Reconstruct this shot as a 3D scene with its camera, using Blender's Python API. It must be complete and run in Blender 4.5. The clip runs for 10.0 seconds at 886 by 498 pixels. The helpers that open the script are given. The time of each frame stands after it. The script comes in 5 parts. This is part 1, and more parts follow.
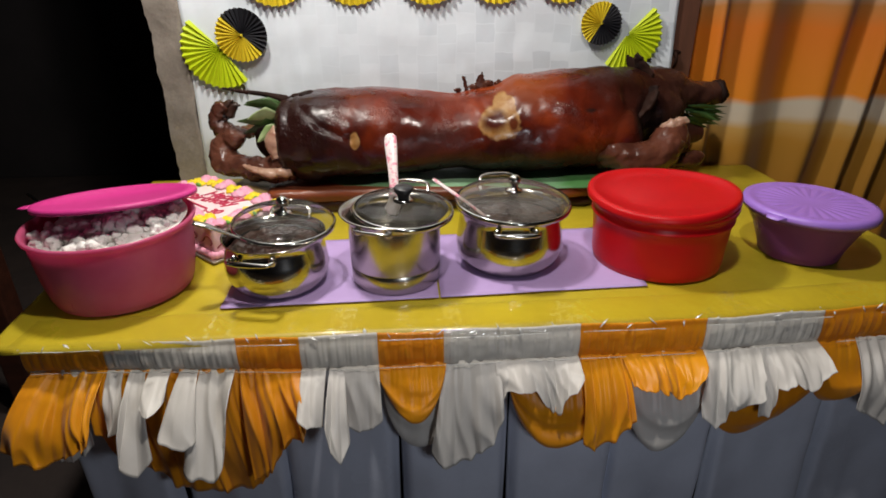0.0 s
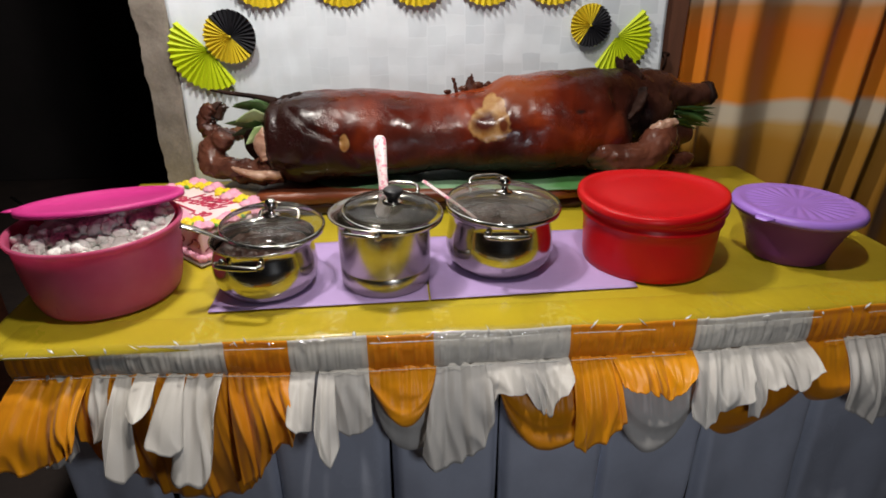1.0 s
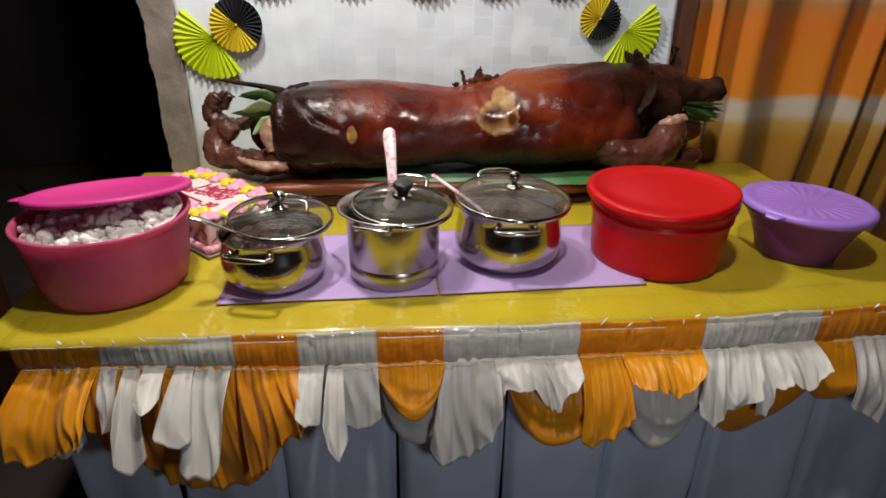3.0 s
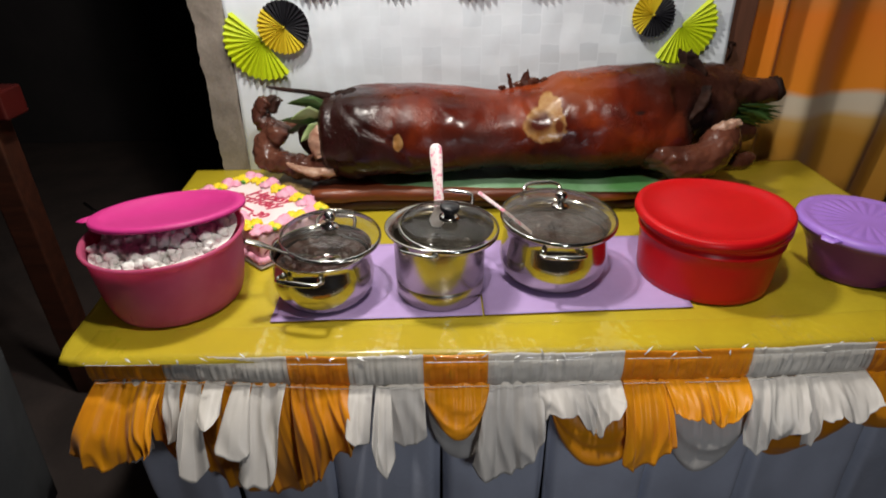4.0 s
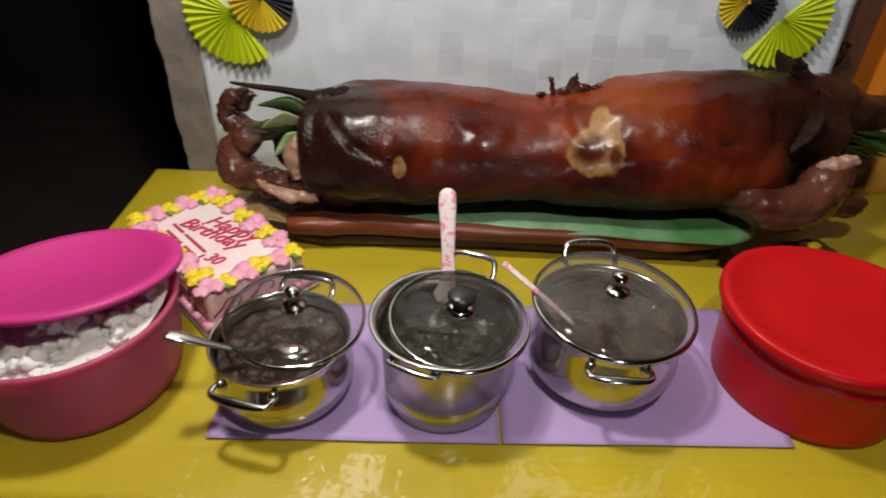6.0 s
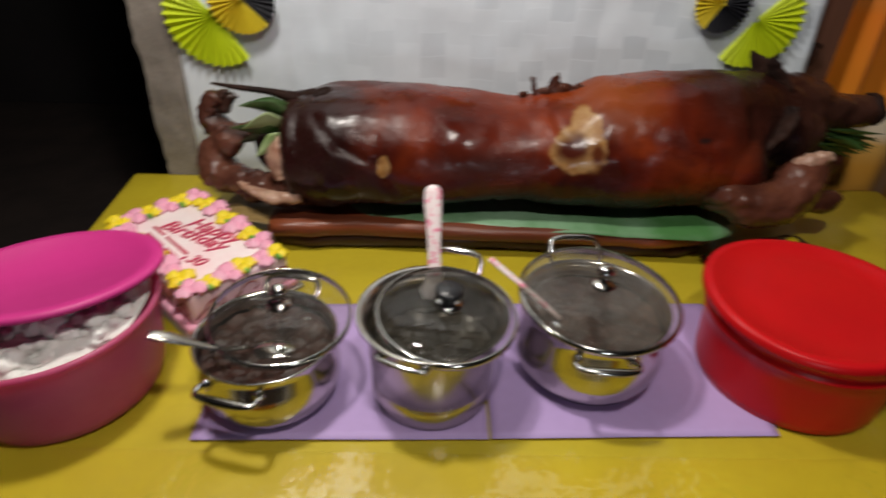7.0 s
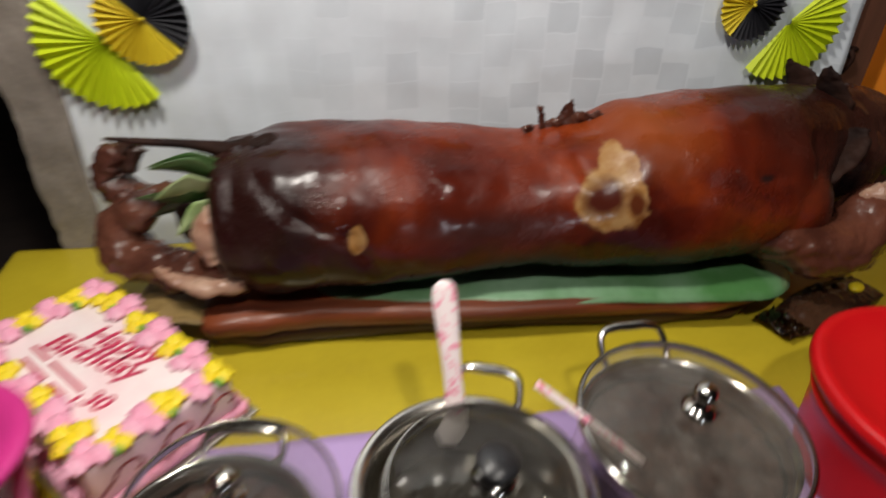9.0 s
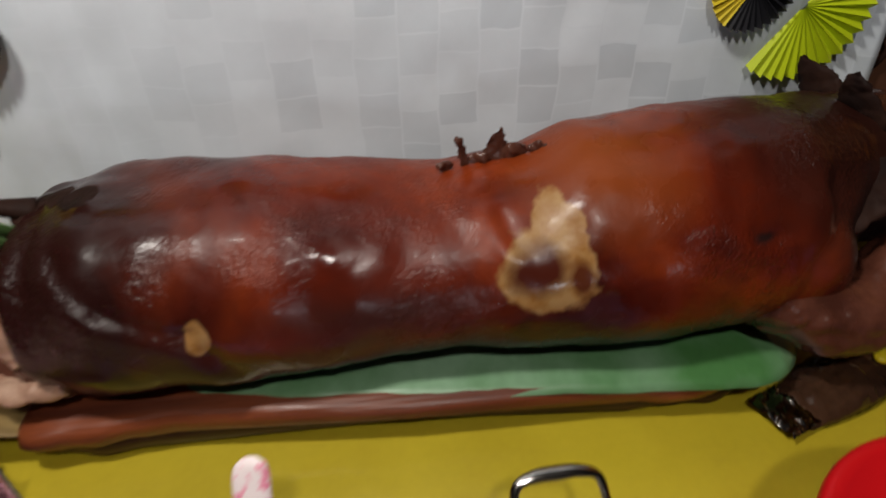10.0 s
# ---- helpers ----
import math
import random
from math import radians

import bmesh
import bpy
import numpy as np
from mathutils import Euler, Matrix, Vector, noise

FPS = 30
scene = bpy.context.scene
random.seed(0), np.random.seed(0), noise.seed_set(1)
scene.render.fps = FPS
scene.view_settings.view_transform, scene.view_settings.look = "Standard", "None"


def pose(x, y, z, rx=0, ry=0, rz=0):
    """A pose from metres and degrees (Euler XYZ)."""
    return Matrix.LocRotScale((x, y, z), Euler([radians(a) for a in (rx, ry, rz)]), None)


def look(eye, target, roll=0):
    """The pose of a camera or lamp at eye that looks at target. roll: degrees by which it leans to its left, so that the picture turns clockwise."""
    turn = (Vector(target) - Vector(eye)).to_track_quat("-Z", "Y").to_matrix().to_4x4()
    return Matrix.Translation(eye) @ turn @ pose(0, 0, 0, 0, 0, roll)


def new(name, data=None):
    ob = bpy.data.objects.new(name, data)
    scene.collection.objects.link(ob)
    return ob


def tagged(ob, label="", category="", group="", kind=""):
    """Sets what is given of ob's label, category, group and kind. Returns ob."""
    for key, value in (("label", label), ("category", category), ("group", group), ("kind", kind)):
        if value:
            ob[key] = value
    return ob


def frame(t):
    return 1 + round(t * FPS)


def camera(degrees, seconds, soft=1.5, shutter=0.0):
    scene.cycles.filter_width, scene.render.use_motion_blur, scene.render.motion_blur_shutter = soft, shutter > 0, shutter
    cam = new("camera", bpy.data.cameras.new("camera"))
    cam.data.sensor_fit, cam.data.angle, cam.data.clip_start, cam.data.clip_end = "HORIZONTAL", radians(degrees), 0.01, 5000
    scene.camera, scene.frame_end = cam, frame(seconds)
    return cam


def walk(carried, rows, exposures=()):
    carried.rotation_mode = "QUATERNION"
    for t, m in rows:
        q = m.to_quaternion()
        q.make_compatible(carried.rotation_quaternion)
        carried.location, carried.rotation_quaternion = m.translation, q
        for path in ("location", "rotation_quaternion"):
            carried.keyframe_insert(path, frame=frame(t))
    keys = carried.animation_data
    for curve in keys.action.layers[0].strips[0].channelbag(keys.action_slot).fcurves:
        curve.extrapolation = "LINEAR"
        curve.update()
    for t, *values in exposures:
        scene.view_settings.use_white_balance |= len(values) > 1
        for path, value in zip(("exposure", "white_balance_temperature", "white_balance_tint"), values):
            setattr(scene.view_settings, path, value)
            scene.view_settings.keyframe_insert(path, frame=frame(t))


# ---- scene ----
cam = camera(74.4, 10.0, 1.7, 0.8)
PATH = [
    (0, (-0.059, 0.158, 1.347), (0.056, 1.969, 0.505), -0.5),
    (0.5, (-0.061, 0.158, 1.346), (0.065, 1.974, 0.518), -0.4),
    (1, (-0.054, 0.162, 1.345), (0.088, 1.974, 0.509), -0.4),
    (1.5, (-0.06, 0.168, 1.342), (0.091, 1.976, 0.501), -0.2),
    (2, (-0.062, 0.161, 1.346), (0.08, 1.966, 0.495), 0.0),
    (3.3, (-0.08, 0.178, 1.355), (0.069, 1.971, 0.482), 0.6),
    (3.5, (-0.079, 0.183, 1.384), (0.026, 1.973, 0.5), -0.1),
    (4, (-0.091, 0.215, 1.468), (-0.076, 1.957, 0.485), -0.8),
    (4.5, (-0.096, 0.25, 1.501), (-0.008, 1.929, 0.418), 1.3),
    (5, (-0.112, 0.359, 1.505), (-0.076, 2.076, 0.48), 1.5),
    (5.5, (-0.1, 0.546, 1.484), (-0.167, 2.258, 0.451), 2.2),
    (5.7, (-0.094, 0.61, 1.482), (-0.157, 2.277, 0.378), 1.8),
    (6.8, (-0.065, 0.664, 1.471), (0.007, 2.303, 0.328), 1.6),
    (7, (-0.091, 0.632, 1.463), (-0.057, 2.302, 0.364), 1.9),
    (7.5, (-0.212, 0.641, 1.436), (-0.313, 2.239, 0.238), 1.1),
    (8, (-0.331, 0.704, 1.429), (-0.48, 2.269, 0.193), -3.1),
    (8.5, (-0.307, 0.798, 1.422), (-0.309, 2.387, 0.208), -0.8),
    (9, (-0.167, 0.958, 1.409), (0.061, 2.627, 0.331), 1.3),
    (9.5, (-0.057, 1.114, 1.394), (0.162, 2.747, 0.26), 0.9),
    (10, (0.025, 1.215, 1.405), (0.191, 2.819, 0.222), -0.6),
]
walk(cam, [(t, look(eye, target, roll)) for t, eye, target, roll in PATH],
     exposures=[(0, 0.0), (4.7, 0.0), (5.6, -0.32), (7, -0.40), (7.5, -0.45), (8.2, -0.22), (8.6, -0.15), (9, -0.28), (10, -0.56)])

# ---- world and lights ----
world = bpy.data.worlds.new("night")
scene.world = world
world.use_nodes = True
wb = world.node_tree.nodes["Background"]
wb.inputs["Color"].default_value = (0.55, 0.62, 0.8, 1)
wb.inputs["Strength"].default_value = 0.012
scene.view_settings.exposure = 0.0


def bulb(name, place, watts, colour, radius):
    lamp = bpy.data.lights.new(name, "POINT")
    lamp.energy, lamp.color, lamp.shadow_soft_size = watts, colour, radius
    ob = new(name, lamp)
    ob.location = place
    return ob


bulb("ceiling_bulb", (-0.40, 1.42, 2.30), 78, (1.0, 0.945, 0.87), 0.075)
# added low fill lamp in front of the skirt; no such source is known
bulb("front_fill", (0.26, 0.20, 0.98), 7.0, (0.86, 0.91, 1.0), 0.08)
bulb("porch_bulb", (0.10, 0.70, 2.35), 55, (1.0, 0.94, 0.87), 0.05)


# ---- materials ----
def mat(name, colour, second=None, scale=8.0, fine=0.12, rough=0.5, metal=0.0, bump=0.0, bump_scale=60.0, spec=0.5,
        coat=0.0, sheen=0.0, through_light=0.0, ior=1.45, stretch=(1, 1, 1), island=0.0, rough_var=0.1, ramp=(0.35, 0.65)):
    m = bpy.data.materials.new(name)
    m.use_nodes = True
    n, l = m.node_tree.nodes, m.node_tree.links
    p = n["Principled BSDF"]
    tc = n.new("ShaderNodeTexCoord")
    mp = n.new("ShaderNodeMapping")
    mp.inputs["Scale"].default_value = stretch
    l.new(tc.outputs["Object"], mp.inputs["Vector"])

    def noise_at(s, detail=4.0):
        t = n.new("ShaderNodeTexNoise")
        t.inputs["Scale"].default_value = s
        t.inputs["Detail"].default_value = detail
        l.new(mp.outputs["Vector"], t.inputs["Vector"])
        return t

    big = noise_at(scale)
    rp = n.new("ShaderNodeValToRGB")
    rp.color_ramp.elements[0].position, rp.color_ramp.elements[1].position = ramp
    rp.color_ramp.elements[0].color = (*colour, 1)
    rp.color_ramp.elements[1].color = (*(second or tuple(c * 0.85 for c in colour)), 1)
    l.new(big.outputs["Fac"], rp.inputs["Fac"])
    small = noise_at(scale * 14, 2.0)
    mr = n.new("ShaderNodeMapRange")
    mr.inputs["To Min"].default_value, mr.inputs["To Max"].default_value = 1 - fine, 1 + fine
    l.new(small.outputs["Fac"], mr.inputs["Value"])
    mx = n.new("ShaderNodeVectorMath")
    mx.operation = "SCALE"
    l.new(rp.outputs["Color"], mx.inputs[0])
    l.new(mr.outputs["Result"], mx.inputs["Scale"])
    out = mx.outputs["Vector"]
    if island:
        oi = n.new("ShaderNodeObjectInfo")
        mi = n.new("ShaderNodeMapRange")
        mi.inputs["To Min"].default_value, mi.inputs["To Max"].default_value = 1 - island, 1 + island
        l.new(oi.outputs["Random"], mi.inputs["Value"])
        m2 = n.new("ShaderNodeVectorMath")
        m2.operation = "SCALE"
        l.new(out, m2.inputs[0])
        l.new(mi.outputs["Result"], m2.inputs["Scale"])
        out = m2.outputs["Vector"]
    l.new(out, p.inputs["Base Color"])
    rr = n.new("ShaderNodeMapRange")
    rr.inputs["To Min"].default_value, rr.inputs["To Max"].default_value = max(0.02, rough - rough_var), min(1, rough + rough_var)
    l.new(big.outputs["Fac"], rr.inputs["Value"])
    l.new(rr.outputs["Result"], p.inputs["Roughness"])
    p.inputs["Metallic"].default_value = metal
    p.inputs["Specular IOR Level"].default_value = spec
    p.inputs["IOR"].default_value = ior
    p.inputs["Coat Weight"].default_value = coat
    p.inputs["Coat Roughness"].default_value = 0.12
    p.inputs["Sheen Weight"].default_value = sheen
    p.inputs["Transmission Weight"].default_value = through_light
    if bump:
        bn = noise_at(bump_scale, 5.0)
        b = n.new("ShaderNodeBump")
        b.inputs["Strength"].default_value = bump
        b.inputs["Distance"].default_value = 0.004
        l.new(bn.outputs["Fac"], b.inputs["Height"])
        l.new(b.outputs["Normal"], p.inputs["Normal"])
    return m


def cloth_weave(name, colour, second, rough=0.45, trans=0.25, fine=0.06, scale=5.0, sheen=0.3):
    """Thin cloth: part of the light goes through."""
    m = mat(name, colour, second, scale, fine, rough, bump=0.06, bump_scale=240, sheen=sheen)
    n, l = m.node_tree.nodes, m.node_tree.links
    p = n["Principled BSDF"]
    out = n["Material Output"]
    tr = n.new("ShaderNodeBsdfTranslucent")
    mixer = n.new("ShaderNodeMixShader")
    mixer.inputs[0].default_value = trans
    l.new(p.inputs["Base Color"].links[0].from_socket, tr.inputs["Color"])
    l.new(p.outputs[0], mixer.inputs[1])
    l.new(tr.outputs[0], mixer.inputs[2])
    l.new(mixer.outputs[0], out.inputs["Surface"])
    return m


def clear(name, tint=(1, 1, 1), rough=0.03, gloss=0.12, steam=0.0, crinkle=0.0):
    """A thin clear film or pane: straight through, with gloss by angle."""
    m = bpy.data.materials.new(name)
    m.use_nodes = True
    n, l = m.node_tree.nodes, m.node_tree.links
    n.remove(n["Principled BSDF"])
    a, g, mx, lw = (n.new(k) for k in ("ShaderNodeBsdfTransparent", "ShaderNodeBsdfGlossy", "ShaderNodeMixShader", "ShaderNodeLayerWeight"))
    a.inputs["Color"].default_value = (*tint, 1)
    g.inputs["Roughness"].default_value = rough
    lw.inputs["Blend"].default_value = gloss
    l.new(lw.outputs["Fresnel"], mx.inputs[0])
    base = a.outputs[0]
    if crinkle:
        t2, n2, bp = (n.new(k) for k in ("ShaderNodeTexCoord", "ShaderNodeTexNoise", "ShaderNodeBump"))
        n2.inputs["Scale"].default_value, n2.inputs["Detail"].default_value = 20, 3
        bp.inputs["Strength"].default_value, bp.inputs["Distance"].default_value = crinkle, 0.006
        l.new(t2.outputs["Object"], n2.inputs["Vector"])
        l.new(n2.outputs["Fac"], bp.inputs["Height"])
        l.new(bp.outputs["Normal"], g.inputs["Normal"])
    if steam:
        d, m2, tc, nz, mr = (n.new(k) for k in ("ShaderNodeBsdfDiffuse", "ShaderNodeMixShader", "ShaderNodeTexCoord", "ShaderNodeTexNoise", "ShaderNodeMapRange"))
        d.inputs["Color"].default_value = (0.45, 0.41, 0.36, 1)
        nz.inputs["Scale"].default_value = 22
        nz.inputs["Detail"].default_value = 6
        mr.inputs["From Min"].default_value, mr.inputs["From Max"].default_value = 0.3, 0.7
        mr.inputs["To Min"].default_value, mr.inputs["To Max"].default_value = steam * 0.35, steam * 1.6
        l.new(tc.outputs["Object"], nz.inputs["Vector"])
        l.new(nz.outputs["Fac"], mr.inputs["Value"])
        l.new(mr.outputs["Result"], m2.inputs[0])
        l.new(base, m2.inputs[1])
        l.new(d.outputs[0], m2.inputs[2])
        base = m2.outputs[0]
    l.new(base, mx.inputs[1])
    l.new(g.outputs[0], mx.inputs[2])
    l.new(mx.outputs[0], n["Material Output"].inputs["Surface"])
    return m


M = {}
M["yellow"] = mat("yellow_cloth", (0.52, 0.41, 0.024), (0.45, 0.345, 0.018), 6, 0.06, 0.42, bump=0.16, bump_scale=11, coat=0.35)
M["orange"] = cloth_weave("orange_satin", (0.88, 0.38, 0.004), (0.80, 0.29, 0.004), 0.40, 0.26, 0.03, 5.0, 0.2)
M["white_satin"] = cloth_weave("white_satin", (0.76, 0.73, 0.68), (0.68, 0.65, 0.61), 0.40, 0.26, 0.03, 5.0, 0.2)
M["grey_satin"] = cloth_weave("silver_grey_satin", (0.66, 0.70, 0.82), (0.58, 0.62, 0.73), 0.25, 0.1, 0.03, 5.0, 0.1)
M["purple_paper"] = mat("purple_paper", (0.47, 0.33, 0.62), (0.43, 0.30, 0.57), 5, 0.04, 0.6, bump=0.04, bump_scale=90)
M["red"] = mat("red_plastic", (0.52, 0.006, 0.009), (0.45, 0.005, 0.008), 4, 0.03, 0.34, spec=0.25, bump=0.02, bump_scale=25)
M["pink_lid"] = mat("magenta_plastic", (0.56, 0.032, 0.22), (0.52, 0.030, 0.205), 4, 0.03, 0.48)
M["pink"] = cloth_weave("pink_clear_plastic", (0.76, 0.19, 0.36), (0.68, 0.12, 0.26), 0.30, 0.5, 0.02, 7, 0.0)
M["violet_lid"] = mat("lilac_plastic", (0.36, 0.19, 0.66), (0.33, 0.17, 0.60), 4, 0.03, 0.35)
M["violet"] = mat("violet_plastic", (0.22, 0.055, 0.20), (0.18, 0.05, 0.18), 5, 0.03, 0.3, through_light=0.25, ior=1.2)
M["steel"] = mat("polished_steel", (0.53, 0.51, 0.475), (0.47, 0.45, 0.42), 12, 0.05, 0.14, metal=1.0, rough_var=0.06)
M["brushed"] = mat("brushed_steel", (0.47, 0.445, 0.40), (0.41, 0.385, 0.35), 10, 0.05, 0.24, metal=1.0, stretch=(1, 1, 3), rough_var=0.05)
M["glass"] = clear("lid_glass", (0.76, 0.76, 0.74), 0.03, 0.22, 0.035)
M["steamed_glass"] = clear("steamed_lid_glass", (0.68, 0.67, 0.64), 0.04, 0.24, 0.12)
M["film"] = clear("clear_plastic_film", (0.97, 0.97, 0.95), 0.06, 0.42, 0.0, 0.8)
# near-white plastic: the film's highlights put into the colour
M["film_edge"] = mat("white_glint_film", (0.72, 0.72, 0.70), (0.6, 0.6, 0.58), 30, 0.1, 0.12, spec=0.8)
M["black"] = mat("black_plastic", (0.012, 0.012, 0.014), (0.02, 0.02, 0.022), 20, 0.1, 0.35)
M["stew"] = mat("dark_stew", (0.022, 0.010, 0.007), (0.06, 0.022, 0.014), 60, 0.3, 0.42, bump=0.9, bump_scale=70)
M["broth"] = mat("brown_broth", (0.035, 0.030, 0.022), (0.02, 0.017, 0.012), 25, 0.2, 0.2, bump=0.5, bump_scale=50)
M["rice"] = mat("steamed_rice", (0.90, 0.90, 0.87), (0.86, 0.85, 0.81), 60, 0.04, 0.6, bump=0.9, bump_scale=260)
M["icing_white"] = mat("white_icing", (0.86, 0.76, 0.75), (0.84, 0.58, 0.61), 9, 0.04, 0.45, bump=0.15, bump_scale=60)
M["icing_pink"] = mat("pink_icing", (0.82, 0.33, 0.47), (0.80, 0.42, 0.54), 30, 0.08, 0.45, bump=0.2, bump_scale=120)
M["icing_yellow"] = mat("yellow_icing", (0.82, 0.66, 0.02), (0.80, 0.58, 0.02), 30, 0.08, 0.45, bump=0.2, bump_scale=120)
M["icing_red"] = mat("red_icing", (0.55, 0.03, 0.08), (0.50, 0.03, 0.10), 40, 0.1, 0.4)
M["icing_brown"] = mat("brown_icing", (0.34, 0.07, 0.07), (0.30, 0.06, 0.06), 40, 0.1, 0.4)
M["icing_green"] = mat("green_icing", (0.14, 0.38, 0.04), (0.12, 0.32, 0.04), 40, 0.1, 0.45)
M["board"] = mat("silver_cake_board", (0.55, 0.52, 0.45), (0.42, 0.39, 0.33), 15, 0.1, 0.3, metal=0.7, bump=0.2, bump_scale=80)
M["wood"] = mat("varnished_red_wood", (0.20, 0.048, 0.016), (0.085, 0.018, 0.007), 9, 0.25, 0.42, stretch=(0.35, 4, 4), bump=0.5, bump_scale=26, coat=0.05)
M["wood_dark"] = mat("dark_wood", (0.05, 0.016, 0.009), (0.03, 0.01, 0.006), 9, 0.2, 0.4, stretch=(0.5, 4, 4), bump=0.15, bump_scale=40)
M["banana"] = mat("banana_leaf", (0.07, 0.20, 0.06), (0.24, 0.40, 0.25), 5, 0.12, 0.34, stretch=(1.3, 1, 1), bump=0.12, bump_scale=70)
M["leaf"] = mat("green_leaf", (0.024, 0.070, 0.014), (0.070, 0.125, 0.040), 18, 0.15, 0.3, bump=0.1, bump_scale=100, island=0.3)
M["pale_leaf"] = mat("pale_leaf_underside", (0.20, 0.30, 0.10), (0.30, 0.38, 0.18), 18, 0.12, 0.4, bump=0.1, bump_scale=100)
M["dark_leaf"] = mat("wilted_dark_leaf", (0.014, 0.040, 0.008), (0.035, 0.085, 0.02), 25, 0.2, 0.35, bump=0.15, bump_scale=100, island=0.5)
M["lime"] = cloth_weave("lime_paper", (0.62, 0.74, 0.012), (0.56, 0.68, 0.01), 0.55, 0.15, 0.04, 8, 0.0)
M["sun_yellow"] = cloth_weave("yellow_paper", (0.76, 0.60, 0.03), (0.70, 0.54, 0.025), 0.55, 0.15, 0.04, 8, 0.0)
M["black_paper"] = mat("black_paper", (0.010, 0.010, 0.014), (0.014, 0.014, 0.018), 20, 0.1, 0.6)
M["concrete"] = mat("rough_concrete", (0.27, 0.235, 0.20), (0.19, 0.165, 0.14), 9, 0.2, 0.9, bump=0.6, bump_scale=45)
# walls and floor near black: the unlit room's darkness is put into the colour
M["dark_wall"] = mat("shade_dark_wall", (0.014, 0.011, 0.012), (0.010, 0.008, 0.009), 3, 0.15, 0.85, bump=0.3, bump_scale=20)
M["floor"] = mat("cement_floor", (0.045, 0.032, 0.028), (0.03, 0.022, 0.02), 4, 0.2, 0.7, bump=0.3, bump_scale=30)
M["brown_wood"] = mat("brown_painted_wood", (0.13, 0.05, 0.028), (0.09, 0.036, 0.02), 6, 0.15, 0.6, stretch=(3, 3, 0.4), bump=0.2, bump_scale=30)
M["spoon"] = mat("speckled_pink_plastic", (0.82, 0.70, 0.70), (0.78, 0.25, 0.36), 110, 0.04, 0.35, ramp=(0.52, 0.62))
M["clear_white"] = mat("milky_plastic", (0.72, 0.66, 0.64), (0.66, 0.60, 0.58), 12, 0.05, 0.35, through_light=0.25)
# red kept near black to paint in the lack of light on the rack
M["paint_red"] = mat("red_painted_wood", (0.050, 0.003, 0.002), (0.03, 0.002, 0.002), 7, 0.15, 0.5, bump=0.15, bump_scale=30)
M["grey_cloth"] = mat("grey_blue_cloth", (0.05, 0.052, 0.055), (0.035, 0.037, 0.04), 6, 0.1, 0.9, bump=0.2, bump_scale=150)
M["hoof"] = mat("charred_hoof", (0.05, 0.022, 0.014), (0.03, 0.014, 0.01), 25, 0.2, 0.3, bump=0.3, bump_scale=60)
M["flesh"] = mat("cooked_pale_meat", (0.50, 0.33, 0.24), (0.26, 0.12, 0.075), 22, 0.15, 0.33, bump=0.25, bump_scale=70)
M["shank"] = mat("roast_shank_skin", (0.12, 0.045, 0.028), (0.055, 0.019, 0.013), 14, 0.25, 0.24, bump=0.9, bump_scale=55)
M["foreleg"] = mat("roast_foreleg_skin", (0.125, 0.042, 0.025), (0.060, 0.018, 0.011), 12, 0.2, 0.26, bump=0.5, bump_scale=50)
M["char"] = mat("charred_skin", (0.014, 0.008, 0.007), (0.030, 0.014, 0.010), 18, 0.2, 0.55, spec=0.06, bump=0.5, bump_scale=50)
M["dry_leaf"] = mat("dry_tan_leaf", (0.30, 0.20, 0.07), (0.20, 0.13, 0.045), 14, 0.15, 0.6, stretch=(1, 5, 1), bump=0.3, bump_scale=60)
M["cocoa"] = mat("dark_brown_film", (0.06, 0.028, 0.015), (0.035, 0.016, 0.01), 14, 0.2, 0.2, bump=0.5, bump_scale=40)


# ---- helpers for shapes ----
def part(name, bm, material, parent=None, label="", smooth=True, recalc=True):
    me = bpy.data.meshes.new(name)
    if recalc:
        bmesh.ops.recalc_face_normals(bm, faces=bm.faces)
    for f in bm.faces:
        f.smooth = smooth
    bm.to_mesh(me)
    bm.free()
    if material is not None:
        me.materials.append(material)
    ob = new(name, me)
    ob.parent = parent
    if label:
        ob["label"] = label
    return ob


def thing(name, place, label, category, group="", rz=0.0, kind=""):
    ob = new(name)
    ob.empty_display_size = 0.05
    ob.matrix_world = pose(*place, 0, 0, rz)
    return tagged(ob, label, category, group, kind)


def edges_soft(ob, width=0.003, seg=2):
    b = ob.modifiers.new("soft", "BEVEL")
    b.width, b.segments, b.limit_method = width, seg, "ANGLE"
    return ob


def box(x0, x1, y0, y1, z0, z1, bm=None):
    bm = bm or bmesh.new()
    v = [bm.verts.new((x, y, z)) for x in (x0, x1) for y in (y0, y1) for z in (z0, z1)]
    for q in ((0, 1, 3, 2), (4, 6, 7, 5), (0, 4, 5, 1), (2, 3, 7, 6), (0, 2, 6, 4), (1, 5, 7, 3)):
        bm.faces.new([v[i] for i in q])
    return bm


def lathe(profile, n=72, bm=None, wobble=None):
    """A turned shape from (radius, height) pairs."""
    bm = bm or bmesh.new()
    rings = []
    for r, z in profile:
        if r < 1e-5:
            rings.append([bm.verts.new((0, 0, z))])
        else:
            ring = []
            for i in range(n):
                a = 2 * math.pi * i / n
                k = wobble(a, r, z) if wobble else (1.0, 0.0)
                ring.append(bm.verts.new((r * k[0] * math.cos(a), r * k[0] * math.sin(a), z + k[1])))
            rings.append(ring)
    for a, b in zip(rings, rings[1:]):
        for i in range(n):
            j = (i + 1) % n
            if len(a) == 1 and len(b) == 1:
                continue
            if len(a) == 1:
                bm.faces.new((a[0], b[i], b[j]))
            elif len(b) == 1:
                bm.faces.new((a[i], a[j], b[0]))
            else:
                bm.faces.new((a[i], a[j], b[j], b[i]))
    return bm


